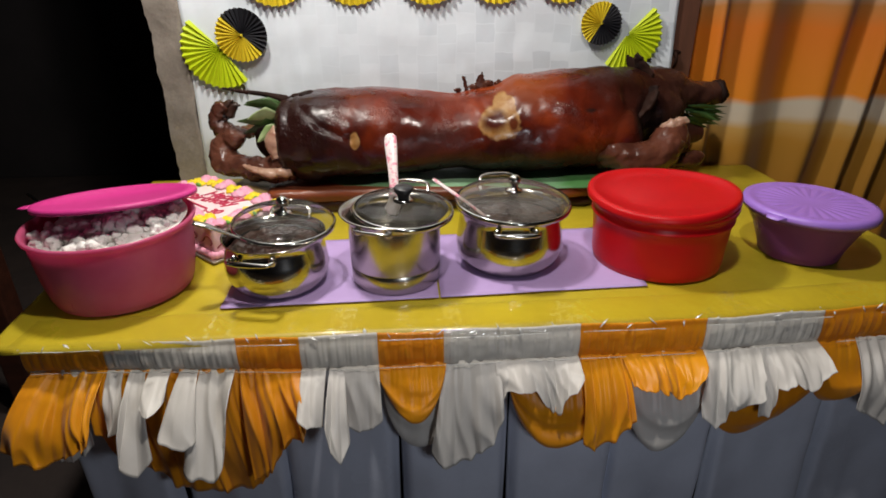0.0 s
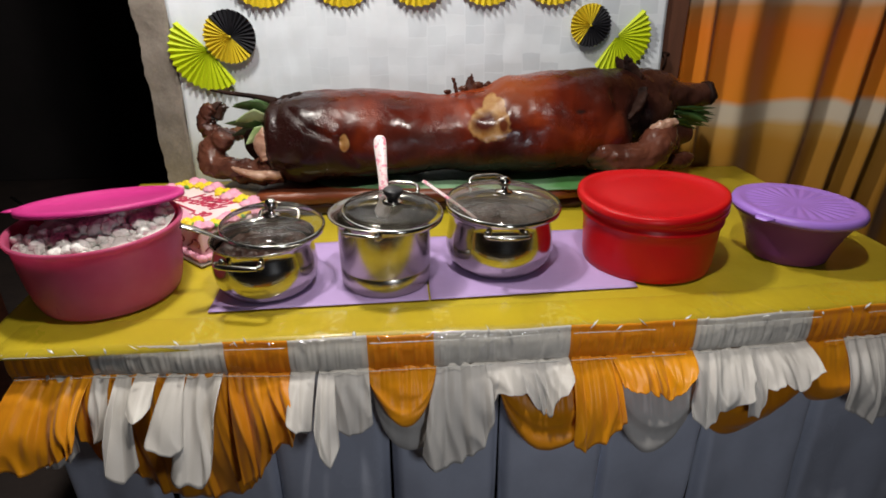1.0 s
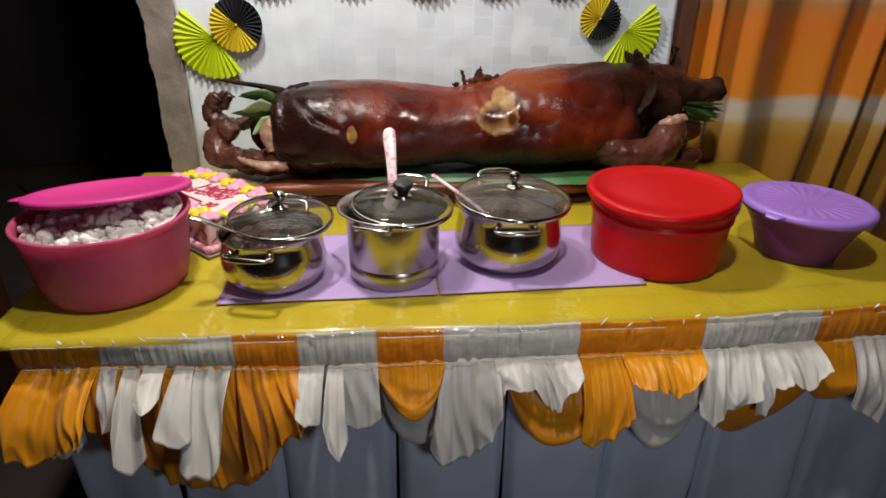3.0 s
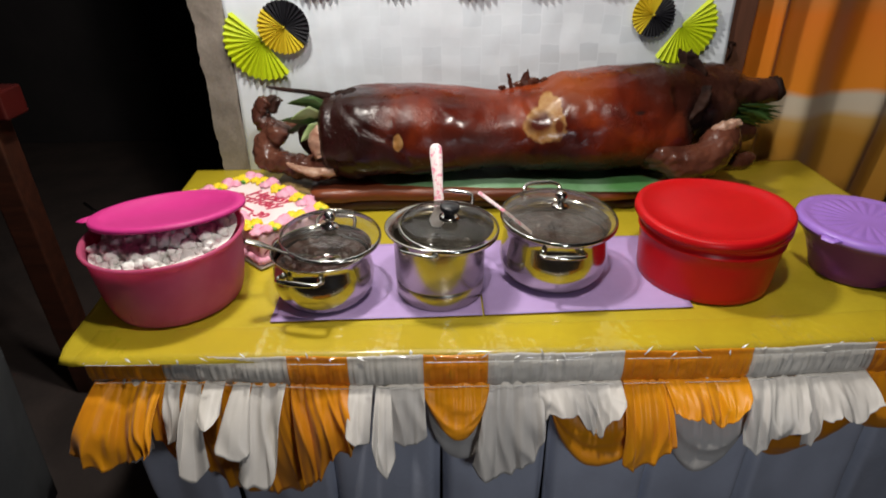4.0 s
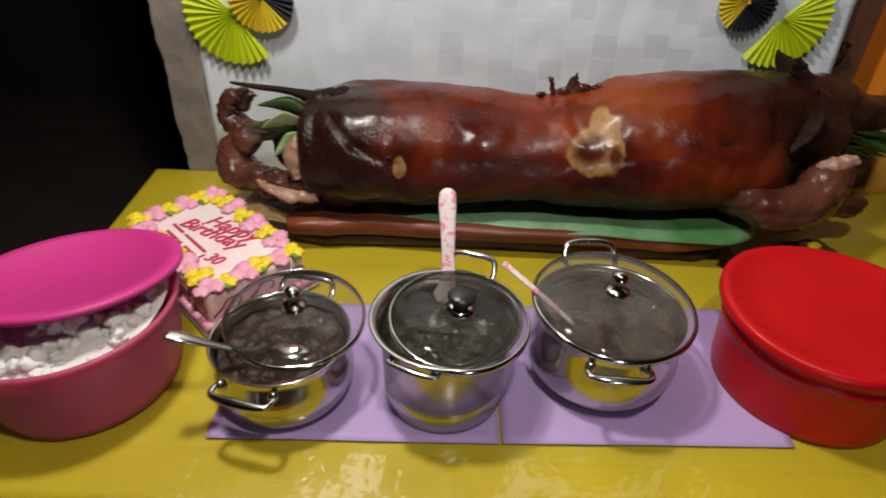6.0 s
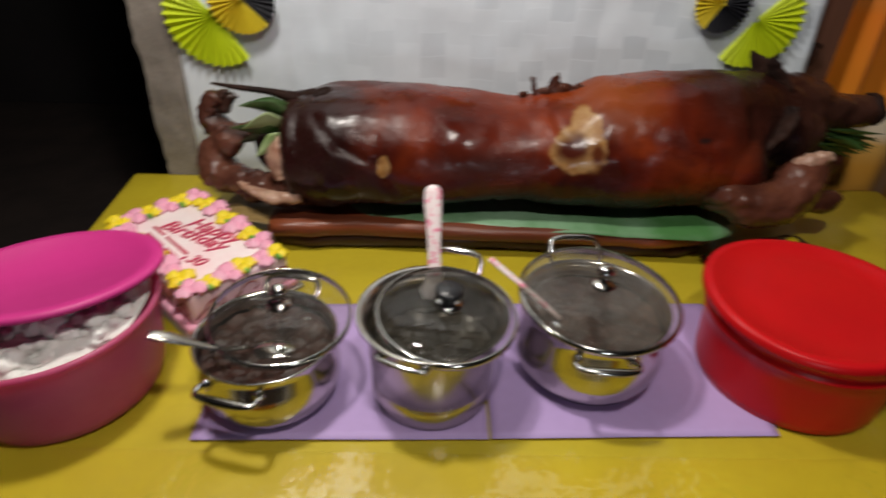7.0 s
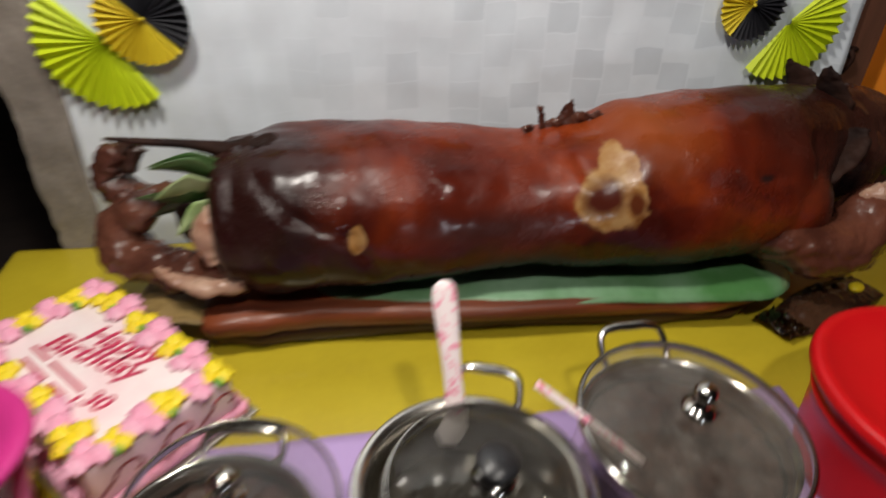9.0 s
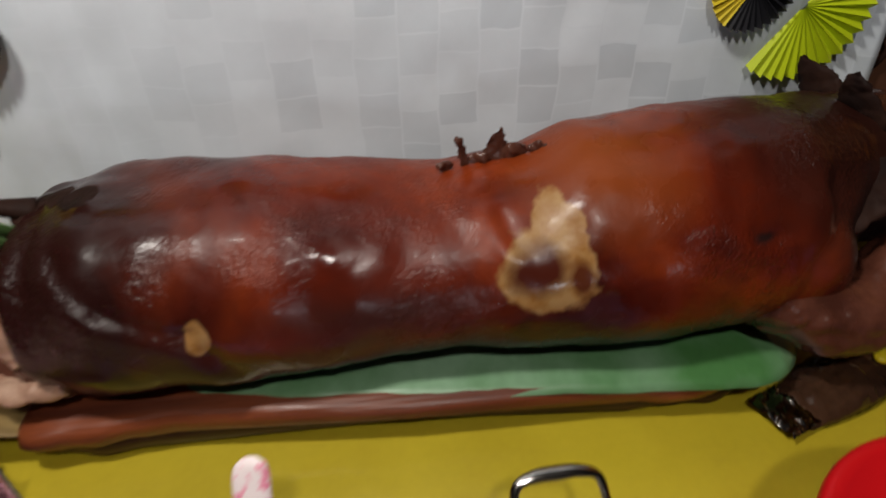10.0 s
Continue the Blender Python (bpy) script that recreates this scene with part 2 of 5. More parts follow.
def spline(points, n):
    """A smooth line of n points through the given ones."""
    p = [Vector(q) for q in points]
    p = [p[0] * 2 - p[1]] + p + [p[-1] * 2 - p[-2]]
    out = []
    for k in range(n):
        s = k / (n - 1) * (len(p) - 3)
        i = min(int(s), len(p) - 4)
        t = s - i
        a, b, c, d = p[i:i + 4]
        out.append(0.5 * (2 * b + (c - a) * t + (2 * a - 5 * b + 4 * c - d) * t * t + (3 * b - a - 3 * c + d) * t ** 3))
    return out


def tube(points, radii, n=12, flat=1.0, smooth_steps=0, bm=None, up=(0, 0, 1)):
    """A tapered tube along points; flat squeezes it along its second axis."""
    bm = bm or bmesh.new()
    pts = [Vector(q) for q in points]
    rad = list(radii) if hasattr(radii, "__len__") else [radii] * len(pts)
    if smooth_steps:
        rr = spline([(r, 0, 0) for r in rad], smooth_steps)
        pts, rad = spline(pts, smooth_steps), [q.x for q in rr]
    rings, ref = [], Vector(up)
    for i, p in enumerate(pts):
        d = (pts[min(i + 1, len(pts) - 1)] - pts[max(i - 1, 0)]).normalized()
        if abs(d.dot(ref)) > 0.97:
            ref = Vector((1, 0, 0)) if abs(d.x) < 0.9 else Vector((0, 1, 0))
        s = d.cross(ref).normalized()
        u = s.cross(d).normalized()
        rings.append([bm.verts.new(p + rad[i] * (math.cos(2 * math.pi * k / n) * s + flat * math.sin(2 * math.pi * k / n) * u)) for k in range(n)])
    for a, b in zip(rings, rings[1:]):
        for k in range(n):
            bm.faces.new((a[k], a[(k + 1) % n], b[(k + 1) % n], b[k]))
    bm.faces.new(rings[0][::-1])
    bm.faces.new(rings[-1])
    return bm


def sheet(nu, nv, f, bm=None, closed_u=False):
    """A surface from f(u, v), u and v from 0 to 1."""
    bm = bm or bmesh.new()
    g = [[bm.verts.new(f(i / (nu - 1), j / (nv - 1))) for i in range(nu)] for j in range(nv)]
    for j in range(nv - 1):
        for i in range(nu - 1):
            bm.faces.new((g[j][i], g[j][i + 1], g[j + 1][i + 1], g[j + 1][i]))
    return bm


def lerp_list(pts, s):
    """Piecewise-smooth value of (position, value) pairs at s."""
    if s <= pts[0][0]:
        return pts[0][1]
    for (a, va), (b, vb) in zip(pts, pts[1:]):
        if s <= b:
            t = (s - a) / (b - a)
            t = t * t * (3 - 2 * t)
            return va + (vb - va) * t
    return pts[-1][1]


def ellipsoid(c, r, seg=24, rings=16, bm=None, rot=None):
    bm = bm or bmesh.new()
    m = Matrix.Translation(c) @ (rot or Matrix.Identity(4)) @ Matrix.Diagonal((*r, 1))
    bmesh.ops.create_uvsphere(bm, u_segments=seg, v_segments=rings, radius=1, matrix=m)
    return bm


def solid(ob, thick, offset=0.0):
    s = ob.modifiers.new("thickness", "SOLIDIFY")
    s.thickness, s.offset = thick, offset
    return ob


# ---- setting ----
TOP = 0.75
WALL_Y = 2.075


def front_edge(x):
    return 1.083 + 0.028 * max(0.0, min(1.0, (x - 0.45) / 0.5)) ** 1.3


def skirt_front(x):
    """The skirt hangs further back than the cloth's edge towards the far corner."""
    return front_edge(x) + 0.030 * max(0.0, min(1.0, (-0.30 - x) / 0.40)) ** 0.8


def slab(name, bm, material, label, category, smooth=False):
    return tagged(part(name, bm, material, None, "", smooth), label, category, kind="structure")


slab("floor", box(-4.5, 4.5, -3.5, 5.5, -0.1, 0.0), M["floor"], "dark bare cement floor under the table", "floor")
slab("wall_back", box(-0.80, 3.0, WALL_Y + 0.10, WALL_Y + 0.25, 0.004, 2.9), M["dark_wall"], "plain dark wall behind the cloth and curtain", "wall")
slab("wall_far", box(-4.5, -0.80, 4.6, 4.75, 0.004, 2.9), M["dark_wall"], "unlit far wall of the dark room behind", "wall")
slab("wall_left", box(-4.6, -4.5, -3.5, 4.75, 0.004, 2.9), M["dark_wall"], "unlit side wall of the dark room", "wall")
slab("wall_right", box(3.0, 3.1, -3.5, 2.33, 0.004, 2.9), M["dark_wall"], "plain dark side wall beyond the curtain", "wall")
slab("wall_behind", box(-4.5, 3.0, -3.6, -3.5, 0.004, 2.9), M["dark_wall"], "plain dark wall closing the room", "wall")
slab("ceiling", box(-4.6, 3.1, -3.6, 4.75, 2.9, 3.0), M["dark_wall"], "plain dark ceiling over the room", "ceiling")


def column():
    def f(u, v):
        s = u * 4
        c = [(-0.805, 2.055), (-0.713, 2.055), (-0.713, 2.17), (-0.805, 2.17), (-0.805, 2.055)]
        i = min(int(s), 3)
        t = s - i
        x, y = c[i][0] + (c[i + 1][0] - c[i][0]) * t, c[i][1] + (c[i + 1][1] - c[i][1]) * t
        z = 0.004 + 2.89 * v
        k = 0.008 * noise.noise(Vector((x * 14, y * 14, z * 9))) + 0.004 * noise.noise(Vector((x * 50, y * 50, z * 40)))
        return (x + k, y + k, z)
    ob = slab("column", sheet(33, 160, f), M["concrete"], "rough grey-brown concrete post beside the white cloth", "column", True)
    return ob


column()
slab("door_frame", box(0.80, 0.872, WALL_Y - 0.005, WALL_Y + 0.095, 0.004, 2.6), M["brown_wood"], "dark brown wooden post between cloth and curtain", "post")


def backdrop_material():
    m = mat("white_checked_cloth", (0.75, 0.81, 0.87), (0.70, 0.755, 0.81), 4, 0.03, 0.6, bump=0.05, bump_scale=300, sheen=0.2)
    n, l = m.node_tree.nodes, m.node_tree.links
    p = n["Principled BSDF"]
    tc = n.new("ShaderNodeTexCoord")
    sep = n.new("ShaderNodeSeparateXYZ")
    l.new(tc.outputs["Object"], sep.inputs[0])
    com = n.new("ShaderNodeCombineXYZ")
    l.new(sep.outputs["Z"], com.inputs["X"])
    l.new(sep.outputs["X"], com.inputs["Y"])
    ch = n.new("ShaderNodeTexBrick")
    ch.offset, ch.squash = 0.5, 1.0
    ch.inputs["Scale"].default_value = 1.0
    ch.inputs["Brick Width"].default_value = 0.056
    ch.inputs["Row Height"].default_value = 0.060
    ch.inputs["Mortar Size"].default_value = 0.0026
    ch.inputs["Mortar Smooth"].default_value = 0.8
    ch.inputs["Color1"].default_value = (0.80, 0.81, 0.82, 1)
    ch.inputs["Color2"].default_value = (1.0, 1.0, 1.0, 1)
    ch.inputs["Mortar"].default_value = (0.97, 0.97, 0.975, 1)
    warp = n.new("ShaderNodeTexNoise")
    warp.inputs["Scale"].default_value = 9
    l.new(tc.outputs["Object"], warp.inputs["Vector"])
    wm = n.new("ShaderNodeVectorMath")
    wm.operation = "MULTIPLY_ADD"
    wm.inputs[1].default_value = (0.030, 0.022, 0)
    l.new(warp.outputs["Color"], wm.inputs[0])
    l.new(com.outputs[0], wm.inputs[2])
    l.new(wm.outputs[0], ch.inputs["Vector"])
    # squares of shiny and dull weave
    shine = n.new("ShaderNodeMapRange")
    shine.inputs["From Min"].default_value, shine.inputs["From Max"].default_value = 0.84, 1.0
    shine.inputs["To Min"].default_value, shine.inputs["To Max"].default_value = 0.28, 0.62
    l.new(ch.outputs["Color"], shine.inputs["Value"])
    l.new(shine.outputs["Result"], p.inputs["Roughness"])
    # plain weave towards the left side, checks clear towards the right
    fade = n.new("ShaderNodeMapRange")
    fade.inputs["From Min"].default_value, fade.inputs["From Max"].default_value = -0.5, 0.2
    fade.inputs["To Min"].default_value, fade.inputs["To Max"].default_value = 0.10, 0.95
    l.new(sep.outputs["X"], fade.inputs["Value"])
    mx = n.new("ShaderNodeMix")
    mx.data_type, mx.blend_type = "RGBA", "MULTIPLY"
    l.new(fade.outputs["Result"], mx.inputs["Factor"])
    l.new(p.inputs["Base Color"].links[0].from_socket, mx.inputs["A"])
    l.new(ch.outputs["Color"], mx.inputs["B"])
    l.new(mx.outputs["Result"], p.inputs["Base Color"])
    return m


def backdrop_cloth():
    def f(u, v):
        z = 0.70 + 1.75 * v
        x = -0.712 + 1.508 * u + 0.004 * math.sin(z * 7)
        y = WALL_Y - 0.018 + 0.004 * math.sin(x * 9 + 1.2 * math.sin(z * 2.2)) + 0.009 * noise.noise(Vector((x * 5, 0.3, z * 2.2))) + 0.0025 * noise.noise(Vector((x * 16, 2.3, z * 13)))
        # soft hanging folds where the cloth is gathered beside the post
        y -= 0.009 * max(0.0, min(1.0, (0.05 - x) / 0.5)) * (noise.noise(Vector((x * 11 - 0.8 * z, 5.1, z * 1.6))) + 0.6 * noise.noise(Vector((x * 24 + 1.5 * z, 1.1, z * 3))))
        if x > 0.72:
            y -= 0.02 * (x - 0.72) / 0.08 * (0.5 + 0.5 * math.sin(z * 9))
        return (x, y, z)
    ob = part("backdrop_cloth", sheet(140, 150, f), backdrop_material())
    tagged(solid(ob, 0.0012), "white checked damask cloth hung as a backdrop", "cloth backdrop")


backdrop_cloth()


def curtain_material():
    m = cloth_weave("banded_sheer_cloth", (0.7, 0.3, 0.03), (0.6, 0.25, 0.03), 0.6, 0.3, 0.05, 5, 0.2)
    n, l = m.node_tree.nodes, m.node_tree.links
    p = n["Principled BSDF"]
    tc = n.new("ShaderNodeTexCoord")
    sep = n.new("ShaderNodeSeparateXYZ")
    l.new(tc.outputs["Object"], sep.inputs[0])
    nz = n.new("ShaderNodeTexNoise")
    nz.inputs["Scale"].default_value = 5
    l.new(tc.outputs["Object"], nz.inputs["Vector"])
    ad = n.new("ShaderNodeMath")
    ad.operation = "MULTIPLY_ADD"
    ad.inputs[1].default_value = 0.05
    l.new(nz.outputs["Fac"], ad.inputs[0])
    l.new(sep.outputs["Z"], ad.inputs[2])
    mr = n.new("ShaderNodeMapRange")
    mr.inputs["From Min"].default_value, mr.inputs["From Max"].default_value = 0.4, 1.6
    l.new(ad.outputs[0], mr.inputs["Value"])
    r = n.new("ShaderNodeValToRGB")
    e = r.color_ramp.elements
    stops = [(0.0, (0.50, 0.22, 0.02)), (0.36, (0.58, 0.28, 0.03)), (0.41, (0.64, 0.38, 0.10)), (0.435, (0.70, 0.60, 0.46)), (0.475, (0.68, 0.60, 0.48)),
             (0.495, (0.84, 0.29, 0.012)), (0.68, (0.80, 0.22, 0.010)), (0.735, (0.60, 0.24, 0.05)), (0.76, (0.58, 0.46, 0.34)), (0.80, (0.58, 0.42, 0.25)), (0.84, (0.66, 0.24, 0.02))]
    e[0].position, e[0].color = stops[0][0], (*stops[0][1], 1)
    e[1].position, e[1].color = stops[-1][0], (*stops[-1][1], 1)
    for q, c in stops[1:-1]:
        s = e.new(q)
        s.color = (*c, 1)
    l.new(mr.outputs["Result"], r.inputs["Fac"])
    l.new(r.outputs["Color"], p.inputs["Base Color"])
    for node in n:
        if node.bl_idname == "ShaderNodeBsdfTranslucent":
            l.new(r.outputs["Color"], node.inputs["Color"])
    return m


def curtain():
    def f(u, v):
        z = 0.06 + 2.4 * v
        s = u * 7.6 + 0.40 * math.sin(u * 11) + 0.25 * (z - 1.1) * u + 0.10 * noise.noise(Vector((u * 5, 3.0, z * 1.6)))
        a = 0.030 + 0.013 * math.sin(u * 23 + 1)
        x = 0.868 + 1.25 * u + 0.03 * (1 - v) * math.sin(u * 11) + 0.16 * (z - 1.0) * u
        y = 2.115 + a * math.sin(2 * math.pi * s + 0.5 * (z - 1)) + 0.005 * math.sin(4 * math.pi * s + 1.3) + 0.006 * noise.noise(Vector((x * 6, 1.0, z * 4)))
        return (x, y, z)
    ob = part("curtain", sheet(320, 40, f), curtain_material())
    tagged(solid(ob, 0.001), "orange sheer curtain with pale cross bands, in deep folds", "curtain")


curtain()

# ---- the table, its cloth and skirt ----
table = thing("buffet_table", (0.14, 1.58, 0), "long wooden buffet table under cloth and skirt", "table")
part("tabletop", box(-0.93, 0.94, -0.46, 0.47, 0.715, 0.742), M["wood_dark"], table)
for sx in (-0.88, 0.88):
    for sy in (-0.40, 0.42):
        part("leg", box(sx - 0.03, sx + 0.03, sy - 0.03, sy + 0.03, 0.0, 0.714), M["wood_dark"], table)


def left_edge(y):
    return -0.836 - 0.070 * (y - 1.083)


def tablecloth():
    def f(u, v):
        # v runs from the front hem over the top to the back
        drop = 0.012
        yb = 2.055
        x0 = left_edge(1.083 + v * 0.97)
        x = x0 + (1.135 - x0) * u
        fy = front_edge(x)
        y = fy + (yb - fy) * v
        corner = 0.0
        if u < 0.02 and v < 0.05:
            corner = 0.012 * (1 - u / 0.02) * (1 - v / 0.05)
        z = TOP + 0.0012 * noise.noise(Vector((x * 7, y * 7, 0))) + 0.0006 * noise.noise(Vector((x * 25, y * 25, 3)))
        e = min(u * 1.95, (1 - u) * 1.95, v * 0.97)
        if e < 0.012:
            z -= drop * (1 - e / 0.012) ** 2
        return (x + corner, y + corner * 0.6, z - 0.0016)
    ob = part("tablecloth", sheet(200, 110, f), M["yellow"])
    tagged(solid(ob, 0.0012, -1), "plain yellow cloth under clear plastic on the table", "tablecloth")
    return ob


tablecloth()

skirt = thing("table_skirt", (0, 0, 0), "orange, white and silver satin skirt gathered round the table front", "table skirt")
SECTIONS = [(-0.780, -0.630, "orange"), (-0.630, -0.384, "white_satin"), (-0.384, -0.267, "orange"), (-0.267, -0.124, "white_satin"),
            (-0.124, -0.001, "orange"), (-0.001, 0.257, "white_satin"), (0.257, 0.503, "orange"), (0.503, 0.745, "white_satin"), (0.745, 1.13, "orange")]


def band(x0, x1, key):
    n = max(30, int((x1 - x0) * 520))

    def f(u, v):
        x = x0 + (x1 - x0) * u
        z = 0.7565 - 0.55 * (skirt_front(x) - front_edge(x)) * (1 - v) - 0.077 * v + 0.0015 * math.sin(x * 31)
        g = noise.noise(Vector((x * 95, z * 6, 1.7))) + 0.5 * noise.noise(Vector((x * 230, z * 9, 4.2)))
        ease = 0.35 + 0.65 * math.sin(math.pi * min(1, max(0, (v - 0.12) / 0.8)))
        stitch = 0.0035 * (math.exp(-((v - 0.17) / 0.035) ** 2) + math.exp(-((v - 0.90) / 0.035) ** 2))
        return (x, skirt_front(x) - 0.011 - 0.0042 * g * ease + stitch - 0.004 * math.sin(math.pi * v), z)
    solid(part("waistband", sheet(n, 16, f), M[key], skirt, "gathered orange waistband" if key == "orange" else "gathered white waistband"), 0.001)


for a, b, k in SECTIONS:
    band(a, b, k)


def drape(x0, x1, hem, folds, key, out=0.012, depth=0.010, slack=0.0, seed=0.0, label=""):
    """A gathered length of cloth hung from the waistband; hem: (x, z) from one end to the other."""
    m = len(hem) - 1

    def f(u, v):
        s = u * m
        i = min(int(s), m - 1)
        t = s - i
        t = t * t * (3 - 2 * t) * 0.5 + t * 0.5
        hx = hem[i][0] + (hem[i + 1][0] - hem[i][0]) * t
        hz = hem[i][1] + (hem[i + 1][1] - hem[i][1]) * t
        tx = x0 + (x1 - x0) * u
        w = v ** 0.9
        x = tx + (hx - tx) * w
        z = 0.686 + (hz - 0.686) * v + 0.006 * noise.noise(Vector((tx * 60, seed, 9.0))) * v
        # broad, uneven folds that open towards the hem, with tight gathers under the band
        s2 = tx * 1.0 + 0.10 * (hx - tx) * v
        lean = 0.012 * math.sin(3 * v + seed)
        broad = noise.noise(Vector(((s2 + lean) * 15 + seed * 7, v * 0.5, seed)))
        mid = noise.noise(Vector(((s2 + lean) * 42 + seed * 3, v * 0.6, 2 + seed)))
        fine = noise.noise(Vector((s2 * 88 + seed, v * 0.8, 4 + seed)))
        crimp = math.exp(-v / 0.12) * (noise.noise(Vector((tx * 95, seed, 1.7))) + 0.5 * noise.noise(Vector((tx * 210, seed, 4))))
        wave = 1.5 * broad + 1.7 * (0.4 - abs(mid)) + 0.75 * fine * (1 - 0.4 * v) + 0.6 * crimp
        grow = 0.30 + 0.85 * v * (1.15 - 0.30 * v)
        pouch = slack * 0.9 * math.sin(math.pi * min(1, v * 1.02)) ** 1.3
        # a narrow tail curls round like a half pipe
        scoop = 0.018 * math.sin(math.pi * u) * v ** 0.7 * max(0.0, min(1.0, (0.08 - (x1 - x0)) / 0.03))
        edge = 0.004 * min(1, 14 * min(u, 1 - u))
        y = skirt_front(tx) - 0.010 - 1.15 * (out + 0.022) * v ** 0.85 - 0.006 * min(1, 5 * v) - 1.35 * depth * wave * grow - pouch - scoop - edge * v
        return (x, min(y, skirt_front(tx) - 0.008), z)
    ob = part("swag", sheet(max(40, int(abs(x1 - x0) * 620)), 30, f), M[key], skirt, label)
    solid(ob, 0.0011)
    return ob


def cowl(xa, za, xb, zb, low, key, out=0.04, folds=2.5, fold=0.004, lean=1.0, seed=0.0, label=""):
    """Cloth gathered on the band and caught up at two points, with round folds between them."""
    def f(u, v):
        k = u ** lean
        arc = (4 * k * (1 - k)) ** 0.8
        x = xa + (xb - xa) * u + 0.010 * (0.5 - u) * v
        z = 0.686 + (za + (zb - za) * u - low * arc - 0.686) * v + 0.003 * noise.noise(Vector((x * 30, v * 2, seed)))
        up = (1 - v) ** 1.5
        gather = 0.005 * (up + 0.25) * noise.noise(Vector((x * 60, v * 0.8, seed + 3))) + 0.004 * up * noise.noise(Vector((x * 130, v, seed)))
        round_fold = fold * arc * v * (math.sin(2 * math.pi * folds * v + 0.8 * math.sin(3 * u + seed)) + 0.5 * noise.noise(Vector((u * 3, v * 9 + 2 * arc, seed))))
        hem = 0.022 * max(0.0, (v - 0.8) / 0.2) ** 2 * arc
        y = skirt_front(x) - 0.005 - (out * (0.30 + 0.65 * arc)) * min(1.0, 1.6 * v) ** 0.7 - round_fold - gather + hem
        return (x, min(y, skirt_front(x) - 0.005), z)
    return solid(part("swag", sheet(80, 48, f), M[key], skirt, label), 0.0011)


OR, WH = "draped orange satin", "draped white satin"
drape(-0.770, -0.635, [(-0.815, 0.575), (-0.780, 0.560), (-0.735, 0.538), (-0.70, 0.552), (-0.66, 0.580), (-0.640, 0.60)], 3, "orange", 0.050, 0.016, 0.02, 0.4, OR)
drape(-0.775, -0.67, [(-0.775, 0.52), (-0.73, 0.512), (-0.70, 0.515), (-0.675, 0.54)], 2, "white_satin", 0.006, 0.010, 0.012, 1.9, WH)
drape(-0.66, -0.27, [(-0.66, 0.58), (-0.60, 0.47), (-0.53, 0.425), (-0.44, 0.41), (-0.37, 0.43), (-0.32, 0.51), (-0.268, 0.60)], 6, "orange", 0.004, 0.011, 0.012, 1.1, OR)
drape(-0.630, -0.600, [(-0.632, 0.62), (-0.622, 0.59), (-0.612, 0.585), (-0.602, 0.60)], 1, "white_satin", 0.012, 0.009, 0.004, 3.1, WH)
drape(-0.588, -0.560, [(-0.590, 0.62), (-0.592, 0.550), (-0.566, 0.528), (-0.540, 0.555)], 1, "white_satin", 0.050, 0.009, 0.008, 2.0, WH)
drape(-0.552, -0.512, [(-0.552, 0.655), (-0.53, 0.650), (-0.512, 0.655)], 1, "white_satin", 0.030, 0.008, 0.003, 0.9, WH)
drape(-0.494, -0.462, [(-0.520, 0.605), (-0.495, 0.594), (-0.472, 0.588), (-0.456, 0.590)], 1, "white_satin", 0.052, 0.007, 0.008, 0.3, WH)
drape(-0.458, -0.392, [(-0.484, 0.540), (-0.460, 0.524), (-0.430, 0.516), (-0.412, 0.540), (-0.396, 0.63)], 3, "white_satin", 0.054, 0.012, 0.010, 1.6, WH)
drape(-0.384, -0.27, [(-0.37, 0.47), (-0.335, 0.50), (-0.30, 0.565), (-0.262, 0.585), (-0.254, 0.625)], 3, "orange", 0.040, 0.016, 0.014, 2.6, OR)
drape(-0.268, -0.222, [(-0.270, 0.638), (-0.25, 0.622), (-0.228, 0.612)], 3, "white_satin", 0.036, 0.010, 0.0, 0.9, WH)
drape(-0.216, -0.188, [(-0.222, 0.62), (-0.214, 0.572), (-0.196, 0.552), (-0.180, 0.58)], 1, "white_satin", 0.044, 0.008, 0.006, 1.2, WH)
drape(-0.190, -0.124, [(-0.190, 0.575), (-0.165, 0.565), (-0.145, 0.570), (-0.120, 0.590)], 2, "white_satin", 0.004, 0.008, 0.002, 2.4, WH)
cowl(-0.128, 0.655, 0.004, 0.665, 0.090, "orange", 0.058, 1.6, 0.006, 1.15, 2.2, OR)
cowl(-0.122, 0.610, 0.060, 0.650, 0.140, "white_satin", 0.034, 2.2, 0.005, 0.85, 0.2, WH)
drape(0.000, 0.105, [(-0.030, 0.505), (0.01, 0.475), (0.055, 0.495), (0.092, 0.535), (0.108, 0.60)], 3, "white_satin", 0.022, 0.014, 0.010, 1.3, WH)
drape(0.095, 0.258, [(0.098, 0.60), (0.112, 0.645), (0.140, 0.662), (0.170, 0.645), (0.198, 0.600), (0.212, 0.592), (0.224, 0.645), (0.256, 0.672)], 5, "white_satin", 0.016, 0.012, 0.004, 1.9, WH)
cowl(0.118, 0.640, 0.360, 0.650, 0.155, "orange", 0.062, 2.4, 0.010, 0.85, 0.7, OR)
drape(0.262, 0.350, [(0.262, 0.530), (0.285, 0.518), (0.315, 0.535), (0.345, 0.575), (0.352, 0.60)], 4, "orange", 0.030, 0.012, 0.012, 3.7, OR)
drape(0.34, 0.42, [(0.350, 0.655), (0.37, 0.648), (0.395, 0.652), (0.418, 0.635)], 3, "orange", 0.028, 0.012, 0.010, 2.9, OR)
drape(0.41, 0.505, [(0.416, 0.648), (0.435, 0.625), (0.455, 0.640), (0.485, 0.672)], 3, "orange", 0.028, 0.012, 0.008, 1.7, OR)
